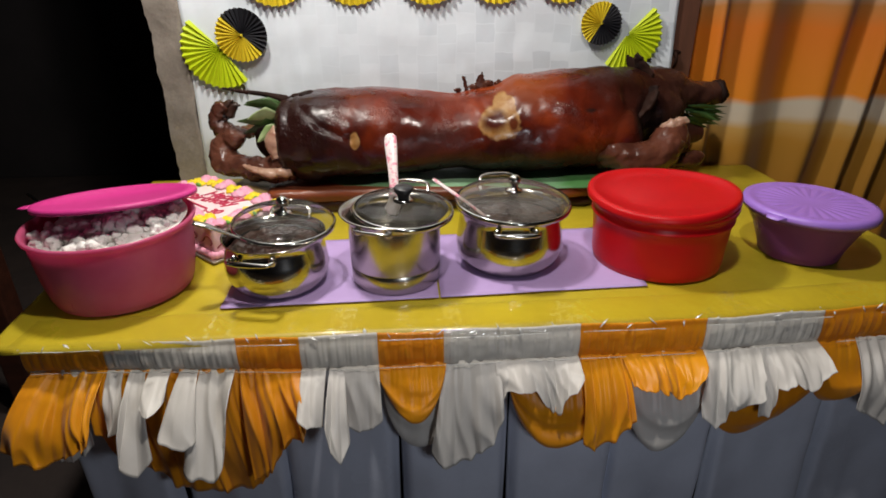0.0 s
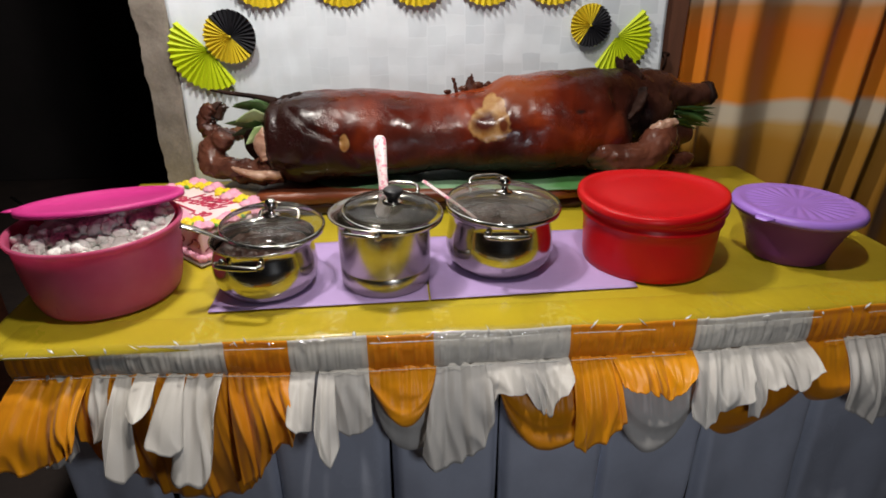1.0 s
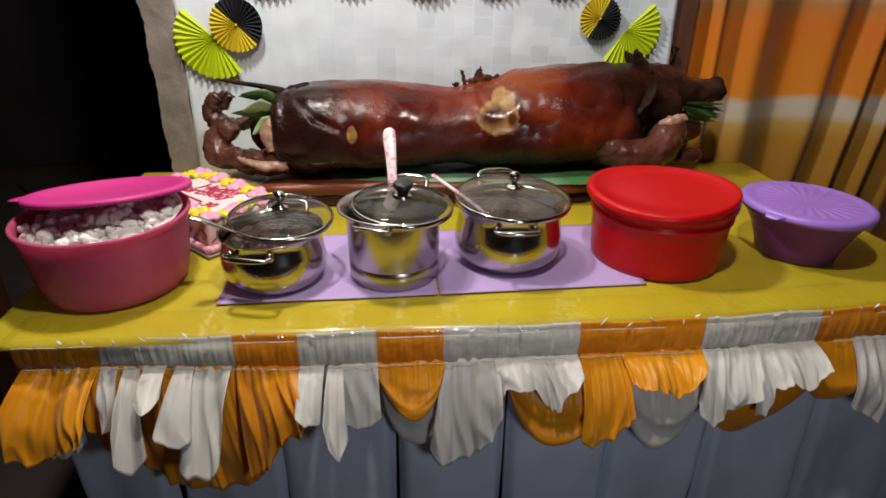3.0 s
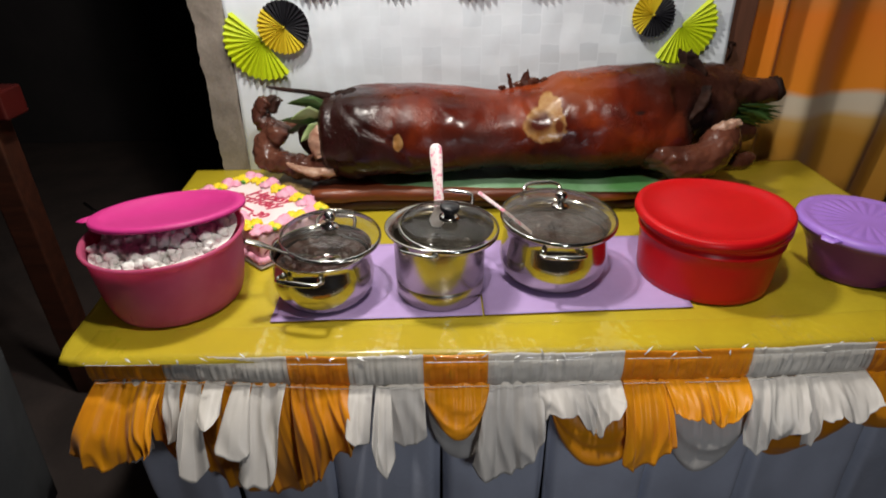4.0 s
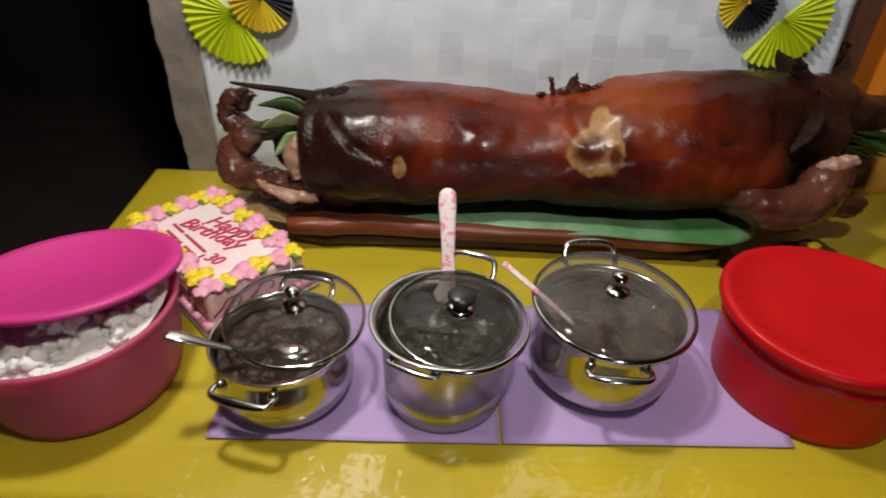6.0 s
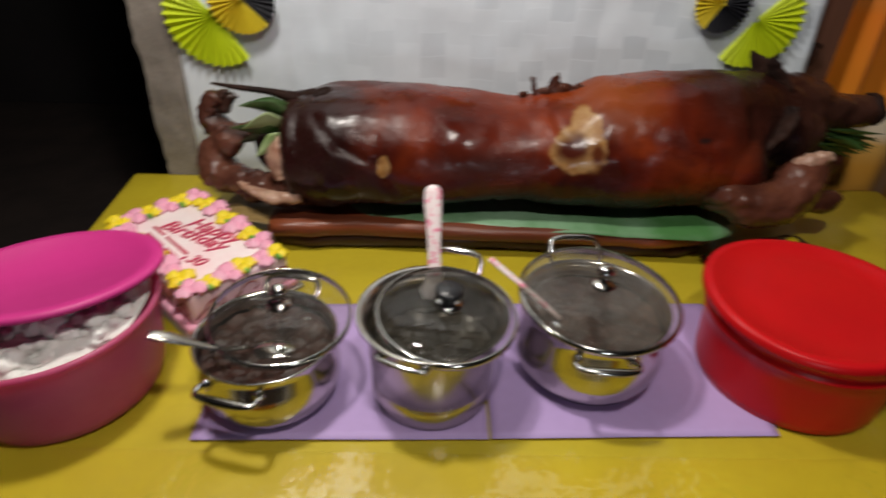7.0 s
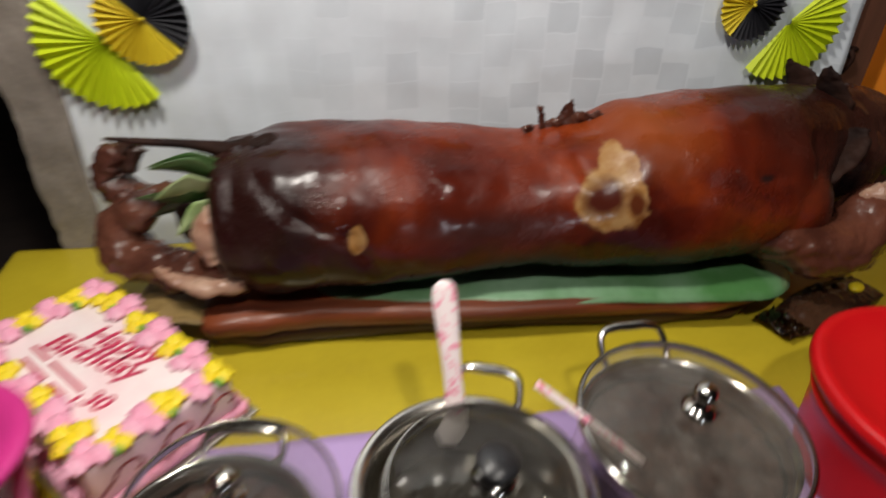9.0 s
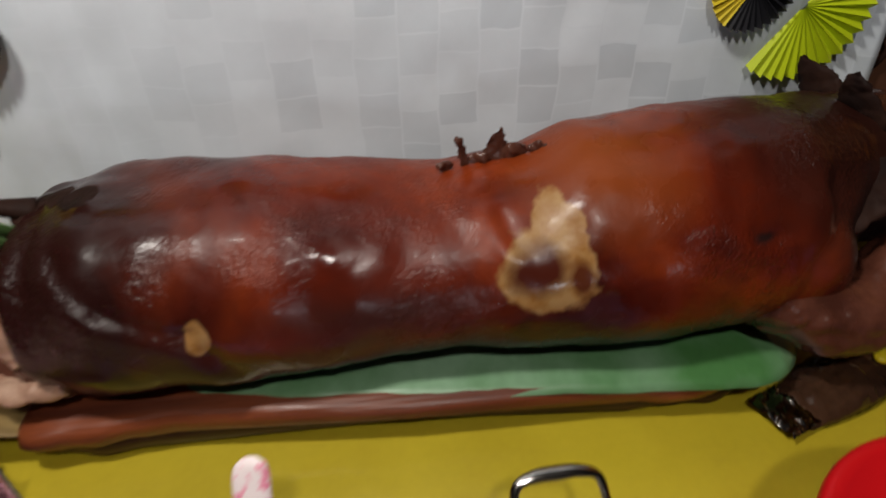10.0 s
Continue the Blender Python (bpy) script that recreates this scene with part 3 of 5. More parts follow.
cowl(0.352, 0.600, 0.545, 0.670, 0.158, "white_satin", 0.066, 2.2, 0.008, 0.9, 1.4, WH)
drape(0.505, 0.62, [(0.485, 0.585), (0.515, 0.560), (0.545, 0.585), (0.575, 0.60), (0.600, 0.63)], 3, "white_satin", 0.034, 0.013, 0.010, 0.5, WH)
drape(0.60, 0.745, [(0.602, 0.572), (0.622, 0.570), (0.632, 0.635), (0.66, 0.650), (0.69, 0.630), (0.715, 0.640), (0.742, 0.668)], 4, "white_satin", 0.038, 0.012, 0.010, 2.1, WH)
cowl(0.535, 0.590, 0.815, 0.655, 0.140, "orange", 0.040, 2.0, 0.007, 0.7, 2.4, OR)
cowl(0.745, 0.630, 0.945, 0.670, 0.100, "orange", 0.050, 1.8, 0.006, 0.62, 1.9, OR)
drape(0.83, 1.12, [(0.83, 0.55), (0.90, 0.505), (1.0, 0.50), (1.08, 0.53), (1.12, 0.60)], 5, "white_satin", 0.008, 0.012, 0.02, 1.0, WH)

PLEATS = [-0.775, -0.575, -0.334, -0.092, 0.135, 0.366, 0.597, 0.843, 1.13]
for i, (a, b) in enumerate(zip(PLEATS, PLEATS[1:])):
    def f(u, v, a=a, b=b, i=i):
        x = a + (b - a) * u
        z = 0.70 - 0.66 * v
        e = min(u, 1 - u) * (b - a)
        tuck = 0.045 * math.exp(-(e / 0.012) ** 2) * (0.3 + 0.7 * v)
        y = skirt_front(x) + 0.012 + tuck + 0.010 * v * math.sin(u * 6 + i) + 0.014 * noise.noise(Vector((x * 7, i * 3.1, z * 4.0))) + 0.005 * noise.noise(Vector((x * 18, i * 1.7, z * 11.0)))
        return (x + 0.012 * math.sin(i * 2.1) * v, y, z)
    solid(part("box_pleat", sheet(60, 30, f), M["grey_satin"], skirt, "smooth silver-grey satin box pleat"), 0.001)


def film_edge():
    """Clear plastic cover that turns over the front edge and hangs on the waistband."""
    def f(u, v):
        x = -0.780 + 1.910 * u
        fy = front_edge(x)
        w = noise.noise(Vector((x * 11, 0, 0.7))) + 0.6 * noise.noise(Vector((x * 34, v * 3, 2.7))) + 0.45 * noise.noise(Vector((x * 90, v * 9, 5.2)))
        if v < 0.5:
            s = v / 0.5
            return (x, fy + 0.09 * (1 - s) - 0.016 * s * s, TOP + 0.003 + 0.0045 * (abs(w) + 0.3 * w) * s)
        s = (v - 0.5) / 0.5
        return (x, fy + (skirt_front(x) - fy) * min(1.0, 3 * s) - 0.0185 - 0.004 * w * (0.4 + 0.6 * s), TOP + 0.004 - 0.079 * s + 0.003 * w)
    t = thing("plastic_cover", (0, 0, 0), "clear plastic film turned over the front table edge", "plastic cover")
    ob = part("film", sheet(520, 30, f), M["film"], t)
    ob.visible_shadow = False
    # white lines that paint the film's glints along its turned edge and crease
    for v, r, name in ((0.94, 0.0010, "hem"), (0.555, 0.0009, "crease")):
        runs = [(-0.77, -0.43), (-0.41, -0.26), (-0.22, 0.12), (0.15, 0.49), (0.51, 0.74), (0.78, 1.12)] if name == "hem" else [(-0.76, -0.62), (-0.38, -0.27), (-0.12, 0.20), (0.26, 0.42), (0.50, 0.76), (0.86, 1.1)]
        for a, b in runs:
            n = 60
            pts = [f((a + (b - a) * k / n + 0.780) / 1.910, v) for k in range(n + 1)]
            part(name, tube([(p[0], p[1] - 0.0015, p[2]) for p in pts], [0.0002] + [r * (0.5 + 0.9 * abs(noise.noise(Vector((p[0] * 23, v, 1))))) for p in pts[1:-1]] + [0.0002], 6), M["film_edge"], t, "white line standing in for a glint on the film edge")
    # little white crinkles along the table edge, added to paint the film's glints
    rnd = random.Random(12)
    for q in range(40):
        u = (q + rnd.uniform(0.1, 0.9)) / 40
        p = Vector(f(u, 0.5 + rnd.uniform(-0.06, 0.03)))
        d = Vector((rnd.uniform(-0.014, 0.014), rnd.uniform(-0.004, 0.006), rnd.uniform(0.003, 0.013)))
        part("crinkle", tube([p - d * 0.4, p + d * 0.4, p + d], [0.0004, rnd.uniform(0.0014, 0.0038), 0.0003], 6, 0.35), M["film_edge"], t)


film_edge()


def table_sheet(x0, x1, y0, y1, tilt):
    def f(u, v):
        x, y = x0 + (x1 - x0) * u, y0 + (y1 - y0) * v
        return (x, y + tilt * u, TOP + 0.0022 + 0.0012 * (noise.noise(Vector((x * 8, y * 8, 5))) + 0.5))
    ob = part("paper_placemat", sheet(30, 22, f), M["purple_paper"])
    tagged(solid(ob, 0.0012, 1), "plain lilac card lying on the yellow tablecloth", "placemat", "cards under the pots")


table_sheet(-0.440, -0.002, 1.190, 1.506, 0.010)
table_sheet(0.002, 0.442, 1.201, 1.520, 0.014)


# ---- food containers ----
def rice_bowl():
    C = (-0.665, 1.305, TOP + 0.001)
    b = thing("rice_container", C, "pink translucent plastic tub full of white rice, lid ajar", "food container")
    prof = [(0.0, 0.004), (0.116, 0.004), (0.122, 0.0), (0.132, 0.005), (0.139, 0.022), (0.146, 0.06), (0.151, 0.105), (0.1535, 0.140), (0.156, 0.146), (0.161, 0.149), (0.1625, 0.154), (0.160, 0.158),
            (0.155, 0.1565), (0.151, 0.148), (0.148, 0.105), (0.143, 0.06), (0.135, 0.024), (0.126, 0.010), (0.0, 0.008)]
    part("tub", lathe(prof, 96), M["pink"], b)
    lid = part("lid", lathe([(0.0, 0.0), (0.135, 0.0), (0.138, 0.004), (0.150, 0.004), (0.156, 0.0042), (0.161, 0.003), (0.163, -0.001), (0.1625, -0.006), (0.160, -0.006), (0.157, -0.001), (0.153, 0.001), (0.136, 0.0005), (0.132, -0.003), (0.0, -0.003)], 96),
               M["pink_lid"], b, "magenta lid resting askew")
    lid.matrix_local = pose(0.004, 0.040, 0.189, -9.5, -2.6, 0) @ Matrix.Diagonal((0.955, 0.955, 1, 1))
    tab = part("tab", tube([(-0.150, -0.045, 0.0), (-0.165, -0.049, -0.001), (-0.172, -0.051, -0.001), (-0.179, -0.053, -0.002)], [0.03, 0.024, 0.015, 0.005], 14, 0.12), M["pink_lid"], lid)
    # rice heap of sticky lumps
    rnd = random.Random(4)

    def under_lid(x, y):
        return 0.181 - 0.167 * (y - 0.04) + 0.045 * x

    def level(x, y):
        v = math.hypot(x, y) / 0.147
        heap = 0.142 + 0.012 * (1 - v ** 4) + 0.010 * y / 0.14 + 0.012 * x / 0.14 * (0.5 + 0.5 * math.tanh((y + 0.05) * 40)) + 0.030 * noise.noise(Vector((x * 22, y * 22, 1.3))) * (1 - v ** 6)
        return min(heap, under_lid(x, y) - 0.014)

    def f(u, v):
        x, y = 0.147 * v * math.cos(2 * math.pi * u), 0.147 * v * math.sin(2 * math.pi * u)
        return (x, y, level(x, y))
    bm = sheet(120, 50, f)
    bmesh.ops.remove_doubles(bm, verts=bm.verts, dist=0.0004)
    part("rice", bm, M["rice"], b, "heaped white steamed rice")
    ball = bmesh.new()
    bmesh.ops.create_icosphere(ball, subdivisions=3, radius=1.0)
    shape = [v.co.copy() for v in ball.verts]
    faces = [[v.index for v in q.verts] for q in ball.faces]
    ball.free()
    for q in range(290):
        a, r = rnd.uniform(0, 2 * math.pi), 0.138 * math.sqrt(rnd.random())
        x, y = r * math.cos(a), r * math.sin(a)
        s = rnd.choice((0.004, 0.005, 0.006, 0.008, 0.011, 0.014)) * rnd.uniform(0.85, 1.15)
        o = Vector((x, y, min(level(x, y) + 0.25 * s, under_lid(x, y) - 1.5 * s)))
        verts = []
        for c in shape:
            k = o + c * s
            verts.append(o + c * (0.9 * s + 0.004 * noise.noise(k * 85) + 0.003 * (0.3 - abs(noise.noise(k * 190))) + 0.0022 * noise.noise(k * 420)))
        me = bpy.data.meshes.new("rice_clump")
        me.from_pydata([tuple(k) for k in verts], [], faces)
        me.materials.append(M["rice"])
        me.polygons.foreach_set("use_smooth", [True] * len(faces))
        new("rice_clump", me).parent = b
    # end of a serving spoon that stands in the rice
    part("serving_spoon", tube([(-0.10, 0.03, 0.148), (-0.16, 0.060, 0.170), (-0.197, 0.080, 0.188)], [0.004, 0.0035, 0.004], 10, 0.6), M["steel"], b, "thin steel spoon handle")
    return b


rice_bowl()


def red_tub():
    b = thing("red_container", (0.513, 1.357, TOP + 0.001), "round bright red plastic tub with its lid set on askew", "food container")
    part("tub", lathe([(0, 0.004), (0.132, 0.004), (0.138, 0.0), (0.146, 0.004), (0.149, 0.02), (0.153, 0.09), (0.155, 0.112), (0.1590, 0.116), (0.1595, 0.121), (0.1560, 0.125), (0.1565, 0.134), (0.1585, 0.139), (0.163, 0.140), (0.1645, 0.146), (0.164, 0.156), (0.160, 0.158),
                       (0.1575, 0.150), (0.153, 0.136), (0.149, 0.09), (0.144, 0.012), (0, 0.010)], 110), M["red"], b)
    lid = part("lid", lathe([(0, 0.0), (0.10, 0.0), (0.146, 0.0), (0.150, 0.003), (0.158, 0.004), (0.164, 0.0035), (0.1675, 0.0), (0.169, -0.008), (0.1685, -0.013), (0.166, -0.013), (0.165, -0.006), (0.158, -0.001), (0.147, -0.004), (0, -0.004)], 110,
                            wobble=lambda a, r, z: (1.0, 0.004 * math.cos(2 * a + 0.8) * (r / 0.16) ** 2)), M["red"], b, "bright red lid, one side lifted")
    lid.matrix_local = pose(-0.004, 0.002, 0.166, 0.8, -2.2, 0)
    b.scale = (0.965, 0.965, 0.985)
    return b


red_tub()


def violet_bowl():
    b = thing("purple_bowl", (0.860, 1.356, TOP + 0.001), "violet plastic bowl with a fluted lilac lid", "food container")
    part("bowl", lathe([(0, 0.004), (0.074, 0.004), (0.079, 0.0), (0.084, 0.003), (0.090, 0.025), (0.106, 0.065), (0.122, 0.092), (0.128, 0.100), (0.133, 0.102), (0.134, 0.107), (0.130, 0.109), (0.124, 0.100), (0.103, 0.066), (0.087, 0.026), (0.08, 0.010), (0, 0.008)], 96),
         M["violet"], b)

    def flutes(a, r, z):
        k = max(0.0, min(1.0, (r - 0.028) / 0.03)) * max(0.0, min(1.0, (0.112 - r) / 0.012))
        return (1.0, 0.0034 * k * abs(math.sin(12 * a)) * (r / 0.1))
    lid = part("lid", lathe([(0, 0.0), (0.018, 0.0), (0.03, 0.001), (0.045, 0.0), (0.06, 0.0), (0.075, 0.0), (0.09, 0.0), (0.102, 0.0), (0.112, 0.001), (0.119, 0.004), (0.128, 0.004), (0.1355, 0.002), (0.138, -0.006), (0.1365, -0.013), (0.134, -0.008), (0.131, -0.001), (0.118, -0.002), (0, -0.003)], 144, wobble=flutes),
               M["violet_lid"], b, "lilac lid with raised rays")
    lid.matrix_local = pose(0, 0, 0.117, 0.5, 0.8, 10)
    b.scale = (1.02, 1.02, 1.06)
    for a, sx in ((15, 1), (200, 1)):
        part("tab", tube([(0.132 * math.cos(radians(a)), 0.132 * math.sin(radians(a)), -0.003), (0.155 * math.cos(radians(a)), 0.155 * math.sin(radians(a)), -0.006)], [0.024, 0.012], 12, 0.12), M["violet_lid"], lid)
    return b


violet_bowl()


# ---- cooking pots ----
def loop_handle(parent, angle, r, z, half, reach, rad=0.0042, flat=False, lift=0.0):
    c, s = math.cos(angle), math.sin(angle)

    def w(a, b, h):
        return (a * c - b * s, a * s + b * c, h)
    pts = [w(r - 0.004, -half * 0.86, z - 0.004), w(r + reach * 0.35, -half * 0.98, z + lift * 0.3), w(r + reach * 0.85, -half * 0.9, z + lift * 0.85), w(r + reach, -half * 0.5, z + lift), w(r + reach * 1.02, 0, z + lift),
           w(r + reach, half * 0.5, z + lift), w(r + reach * 0.85, half * 0.9, z + lift * 0.85), w(r + reach * 0.35, half * 0.98, z + lift * 0.3), w(r - 0.004, half * 0.86, z - 0.004)]
    h = part("handle", tube(pts, [rad, rad, rad * 1.1, rad * 1.5, rad * 1.7, rad * 1.5, rad * 1.1, rad, rad], 12, 0.75, 40), M["steel"], parent, "bright steel loop handle")
    for q in (-1, 1):
        part("rivet_plate", ellipsoid(w(r + 0.001, q * half * 0.86, z - 0.004), (0.008, 0.008, 0.010), 14, 8), M["steel"], h)
    return h


def glass_lid(parent, r, m, knob, dome=0.022, pane="glass"):
    lid = part("lid", lathe([(r * 0.985 * math.sin(t * 0.1 * math.pi / 2), 0.004 + dome * math.cos(t * 0.1 * math.pi / 2) ** 1.0 * 1.0) for t in range(1, 11)], 72), M[pane], parent, "domed glass lid")
    lid.matrix_local = m
    part("lid_rim", lathe([(r * 0.955, 0.0055), (r * 0.965, 0.008), (r * 0.99, 0.0062), (r * 1.005, 0.003), (r, -0.003), (r * 0.97, -0.004), (r * 0.955, 0.0055)], 84), M["steel"], lid, "rolled steel rim")
    z0 = dome + 0.003
    if knob == "ball":
        part("knob_base", lathe([(0, z0 - 0.002), (0.019, z0 - 0.002), (0.0195, z0 + 0.001), (0.013, z0 + 0.004), (0.0065, z0 + 0.007), (0.006, z0 + 0.014), (0, z0 + 0.014)], 36), M["steel"], lid)
        part("knob", ellipsoid((0, 0, z0 + 0.024), (0.0135, 0.0135, 0.0125), 28, 18), M["steel"], lid, "round polished steel knob")
    else:
        part("knob_base", lathe([(0, z0 - 0.002), (0.020, z0 - 0.002), (0.0205, z0 + 0.002), (0.012, z0 + 0.005), (0, z0 + 0.005)], 36), M["steel"], lid)
        part("knob", lathe([(0, z0 + 0.004), (0.011, z0 + 0.004), (0.0125, z0 + 0.012), (0.019, z0 + 0.020), (0.0195, z0 + 0.026), (0.017, z0 + 0.029), (0, z0 + 0.030)], 40), M["black"], lid, "black plastic knob")
    part("vent", lathe([(0, z0 - 0.006), (0.0035, z0 - 0.006), (0.004, z0 - 0.004), (0.0015, z0 - 0.003), (0, z0 - 0.003)], 16), M["steel"], lid).location = (r * 0.42, -r * 0.2, -0.002)
    return lid


def filling(name, parent, r, z, material, rough, label, seed):
    def f(u, v):
        rr, a = r * v, 2 * math.pi * u
        x, y = rr * math.cos(a), rr * math.sin(a)
        return (x, y, z + rough * (noise.noise(Vector((x * 55, y * 55, seed))) + 0.5 * noise.noise(Vector((x * 130, y * 130, seed)))))
    bm = sheet(90, 30, f)
    bmesh.ops.remove_doubles(bm, verts=bm.verts, dist=0.0003)
    part(name, bm, material, parent, label)


def belly_pot(name, C, r, h, label, angle, reach, lift):
    p = thing(name, C, label, "cooking pot", "steel pots on the table")
    prof = [(0, 0.003), (r * 0.72, 0.003), (r * 0.76, 0.0), (r * 0.80, 0.004), (r * 0.90, 0.014), (r * 0.985, 0.034), (r * 1.01, 0.055), (r * 0.985, 0.078), (r * 0.94, h * 0.84), (r * 0.935, h * 0.93),
            (r * 0.96, h * 0.975), (r * 1.0, h), (r * 1.0, h + 0.002), (r * 0.97, h + 0.001), (r * 0.925, h * 0.95), (r * 0.925, h * 0.84), (r * 0.97, 0.078), (r * 0.995, 0.055), (r * 0.97, 0.034), (r * 0.80, 0.010), (0, 0.008)]
    part("body", lathe(prof, 110), M["steel"], p, "mirror-bright bellied steel body")
    loop_handle(p, angle, r * 0.95, h * 0.90, 0.046, 0.028, 0.0044)
    loop_handle(p, angle + math.pi + 0.10, r * 0.96, h * 0.92, 0.045, reach, 0.0044, lift=lift)
    return p


pot = belly_pot("cooking_pot", (-0.339, 1.294, TOP + 0.003), 0.106, 0.116, "small bellied steel pot of dark stew, glass lid tilted", radians(-103), 0.030, 0.020)
filling("stew", pot, 0.095, 0.092, M["stew"], 0.007, "dark brown meat stew", 2.2)
glass_lid(pot, 0.108, pose(0.017, 0.030, 0.126, 4, 3, 0), "ball")
lad = thing("ladle", (-0.338, 1.304, TOP + 0.003), "steel serving spoon resting in the dark stew", "ladle")
part("handle", tube([(-0.02, -0.035, 0.112), (-0.05, -0.052, 0.123), (-0.085, -0.066, 0.146), (-0.112, -0.074, 0.163), (-0.134, -0.078, 0.171)], [0.005, 0.0065, 0.008, 0.011, 0.009], 12, 0.4, 24), M["brushed"], lad)
part("bowl", ellipsoid((0.01, -0.022, 0.094), (0.034, 0.022, 0.006), 24, 12), M["steel"], lad)

stock = thing("stock_pot", (-0.089, 1.306, TOP + 0.003), "straight-sided brushed steel pot with a glass lid", "cooking pot", "steel pots on the table")
stock.scale = (1.05, 1.05, 1.0)
part("body", lathe([(0, 0.003), (0.083, 0.003), (0.087, 0.0), (0.0905, 0.004), (0.0915, 0.040), (0.0905, 0.0415), (0.0905, 0.0435), (0.0918, 0.045), (0.0925, 0.135), (0.0945, 0.147), (0.103, 0.1545), (0.1085, 0.156), (0.1095, 0.158), (0.108, 0.1595), (0.102, 0.158),
                    (0.093, 0.150), (0.0908, 0.135), (0.0898, 0.01), (0, 0.008)], 110), M["brushed"], stock)
filling("soup", stock, 0.0890, 0.088, M["broth"], 0.004, "murky brown soup", 5.1)
loop_handle(stock, radians(72), 0.098, 0.142, 0.038, 0.040, 0.004, lift=0.030)
loop_handle(stock, radians(-112), 0.099, 0.149, 0.036, 0.013, 0.003)
glass_lid(stock, 0.100, pose(0.019, -0.010, 0.158, 4, 3.0, 0), "flat", 0.020)
pad = thing("rice_paddle", (-0.087, 1.316, TOP + 0.003), "white paddle with a pink flowered handle leaning in the pot", "serving spoon")
part("handle", tube([(0.0, 0.086, 0.150), (-0.002, 0.108, 0.185), (-0.004, 0.135, 0.222), (-0.006, 0.158, 0.252), (-0.006, 0.168, 0.266), (-0.006, 0.172, 0.272)], [0.012, 0.0105, 0.0125, 0.0145, 0.0125, 0.005], 16, 0.32, 26, up=(0, 1, -0.5)), M["spoon"], pad, "pale pink flower-speckled handle")
part("blade", tube([(0.0, 0.090, 0.158), (-0.003, 0.087, 0.143), (-0.006, 0.083, 0.126), (-0.008, 0.078, 0.108)], [0.013, 0.016, 0.018, 0.010], 18, 0.16, 20, up=(0, 1, -0.5)), M["clear_white"], pad, "milky translucent blade")

pot = belly_pot("cooking_pot", (0.168, 1.362, TOP + 0.003), 0.119, 0.135, "large bellied steel pot covered by a glass lid", radians(-93), 0.042, 0.034)
filling("sauce", pot, 0.108, 0.105, M["stew"], 0.004, "dark brown sauce", 7.7)
glass_lid(pot, 0.128, pose(0.006, 0.002, 0.143, 3.0, 1.5, 0), "ball", 0.024, "steamed_glass")
st = thing("spoon_handle", (0.172, 1.374, TOP + 0.003), "slender pinkish wooden spoon resting in the pot", "spoon")
part("handle", tube([(-0.060, -0.035, 0.118), (-0.105, -0.010, 0.148), (-0.145, 0.012, 0.172), (-0.172, 0.027, 0.188)], [0.005, 0.005, 0.006, 0.006], 10, 0.55, 20), M["spoon"], st)



# ---- roast on its wooden stand ----
stand = thing("wooden_stand", (0.035, 1.86, TOP), "thick red-brown wooden slab with rough edges under the roast", "serving stand")


def slab_edge(bm_z0, bm_z1, grow, seed):
    n = 140
    bm = bmesh.new()
    loops = []
    for z, g in ((bm_z0, grow - 0.008), (bm_z0 + 0.006, grow), ((bm_z0 + bm_z1) / 2, grow + 0.003), (bm_z1 - 0.006, grow), (bm_z1, grow - 0.007)):
        ring = []
        for i in range(n):
            a = 2 * math.pi * i / n
            c, s = math.cos(a), math.sin(a)
            p = 0.16
            x = (0.485 + g) * math.copysign(abs(c) ** p, c)
            y = (0.168 + g) * math.copysign(abs(s) ** p, s)
            y += 0.026 * noise.noise(Vector((x * 5, seed, y * 3 + z * 9))) + 0.010 * noise.noise(Vector((x * 19, seed + z * 20, y)))
            x += 0.008 * noise.noise(Vector((seed, x * 3, y * 8)))
            ring.append(bm.verts.new((x, y, z)))
        loops.append(ring)
    for a, b in zip(loops, loops[1:]):
        for i in range(n):
            bm.faces.new((a[i], a[(i + 1) % n], b[(i + 1) % n], b[i]))
    bm.faces.new(loops[0][::-1])
    bm.faces.new(loops[-1])
    return bm


part("board", slab_edge(0.032, 0.070, 0.0, 3.3), M["wood"], stand)
# darker wood paints the shade below the slab's upper half
part("underside", slab_edge(0.0, 0.034, -0.012, 8.1), M["wood_dark"], stand, "rough lower half of the slab, underside shade put into darker wood")


def banana_leaf():
    def f(u, v):
        x = -0.30 + 0.89 * u
        w = 1.0 - max(0, (u - 0.86) / 0.14) ** 2 * 0.55 - max(0, (0.1 - u) / 0.1) ** 2 * 0.5
        y = 1.872 + (v - 0.5) * 0.340 * w - 0.075 * x * (1 - v) + 0.006 * noise.noise(Vector((x * 9, v * 2, 1)))
        z = TOP + 0.0715 + 0.0012 * abs(math.sin(x * 60 + 3 * v)) * abs(v - 0.5) + 0.004 * (noise.noise(Vector((x * 7, v * 3, 5))) + 0.4)
        if v < 0.06:
            z -= 0.008 * (1 - v / 0.06)
        if u > 0.93:
            z -= 0.02 * (u - 0.93) / 0.07
        return (x, y, z)
    ob = part("banana_leaf", sheet(130, 26, f), M["banana"])
    tagged(solid(ob, 0.0012, 1), "green banana leaf spread under the roast", "leaf")


banana_leaf()


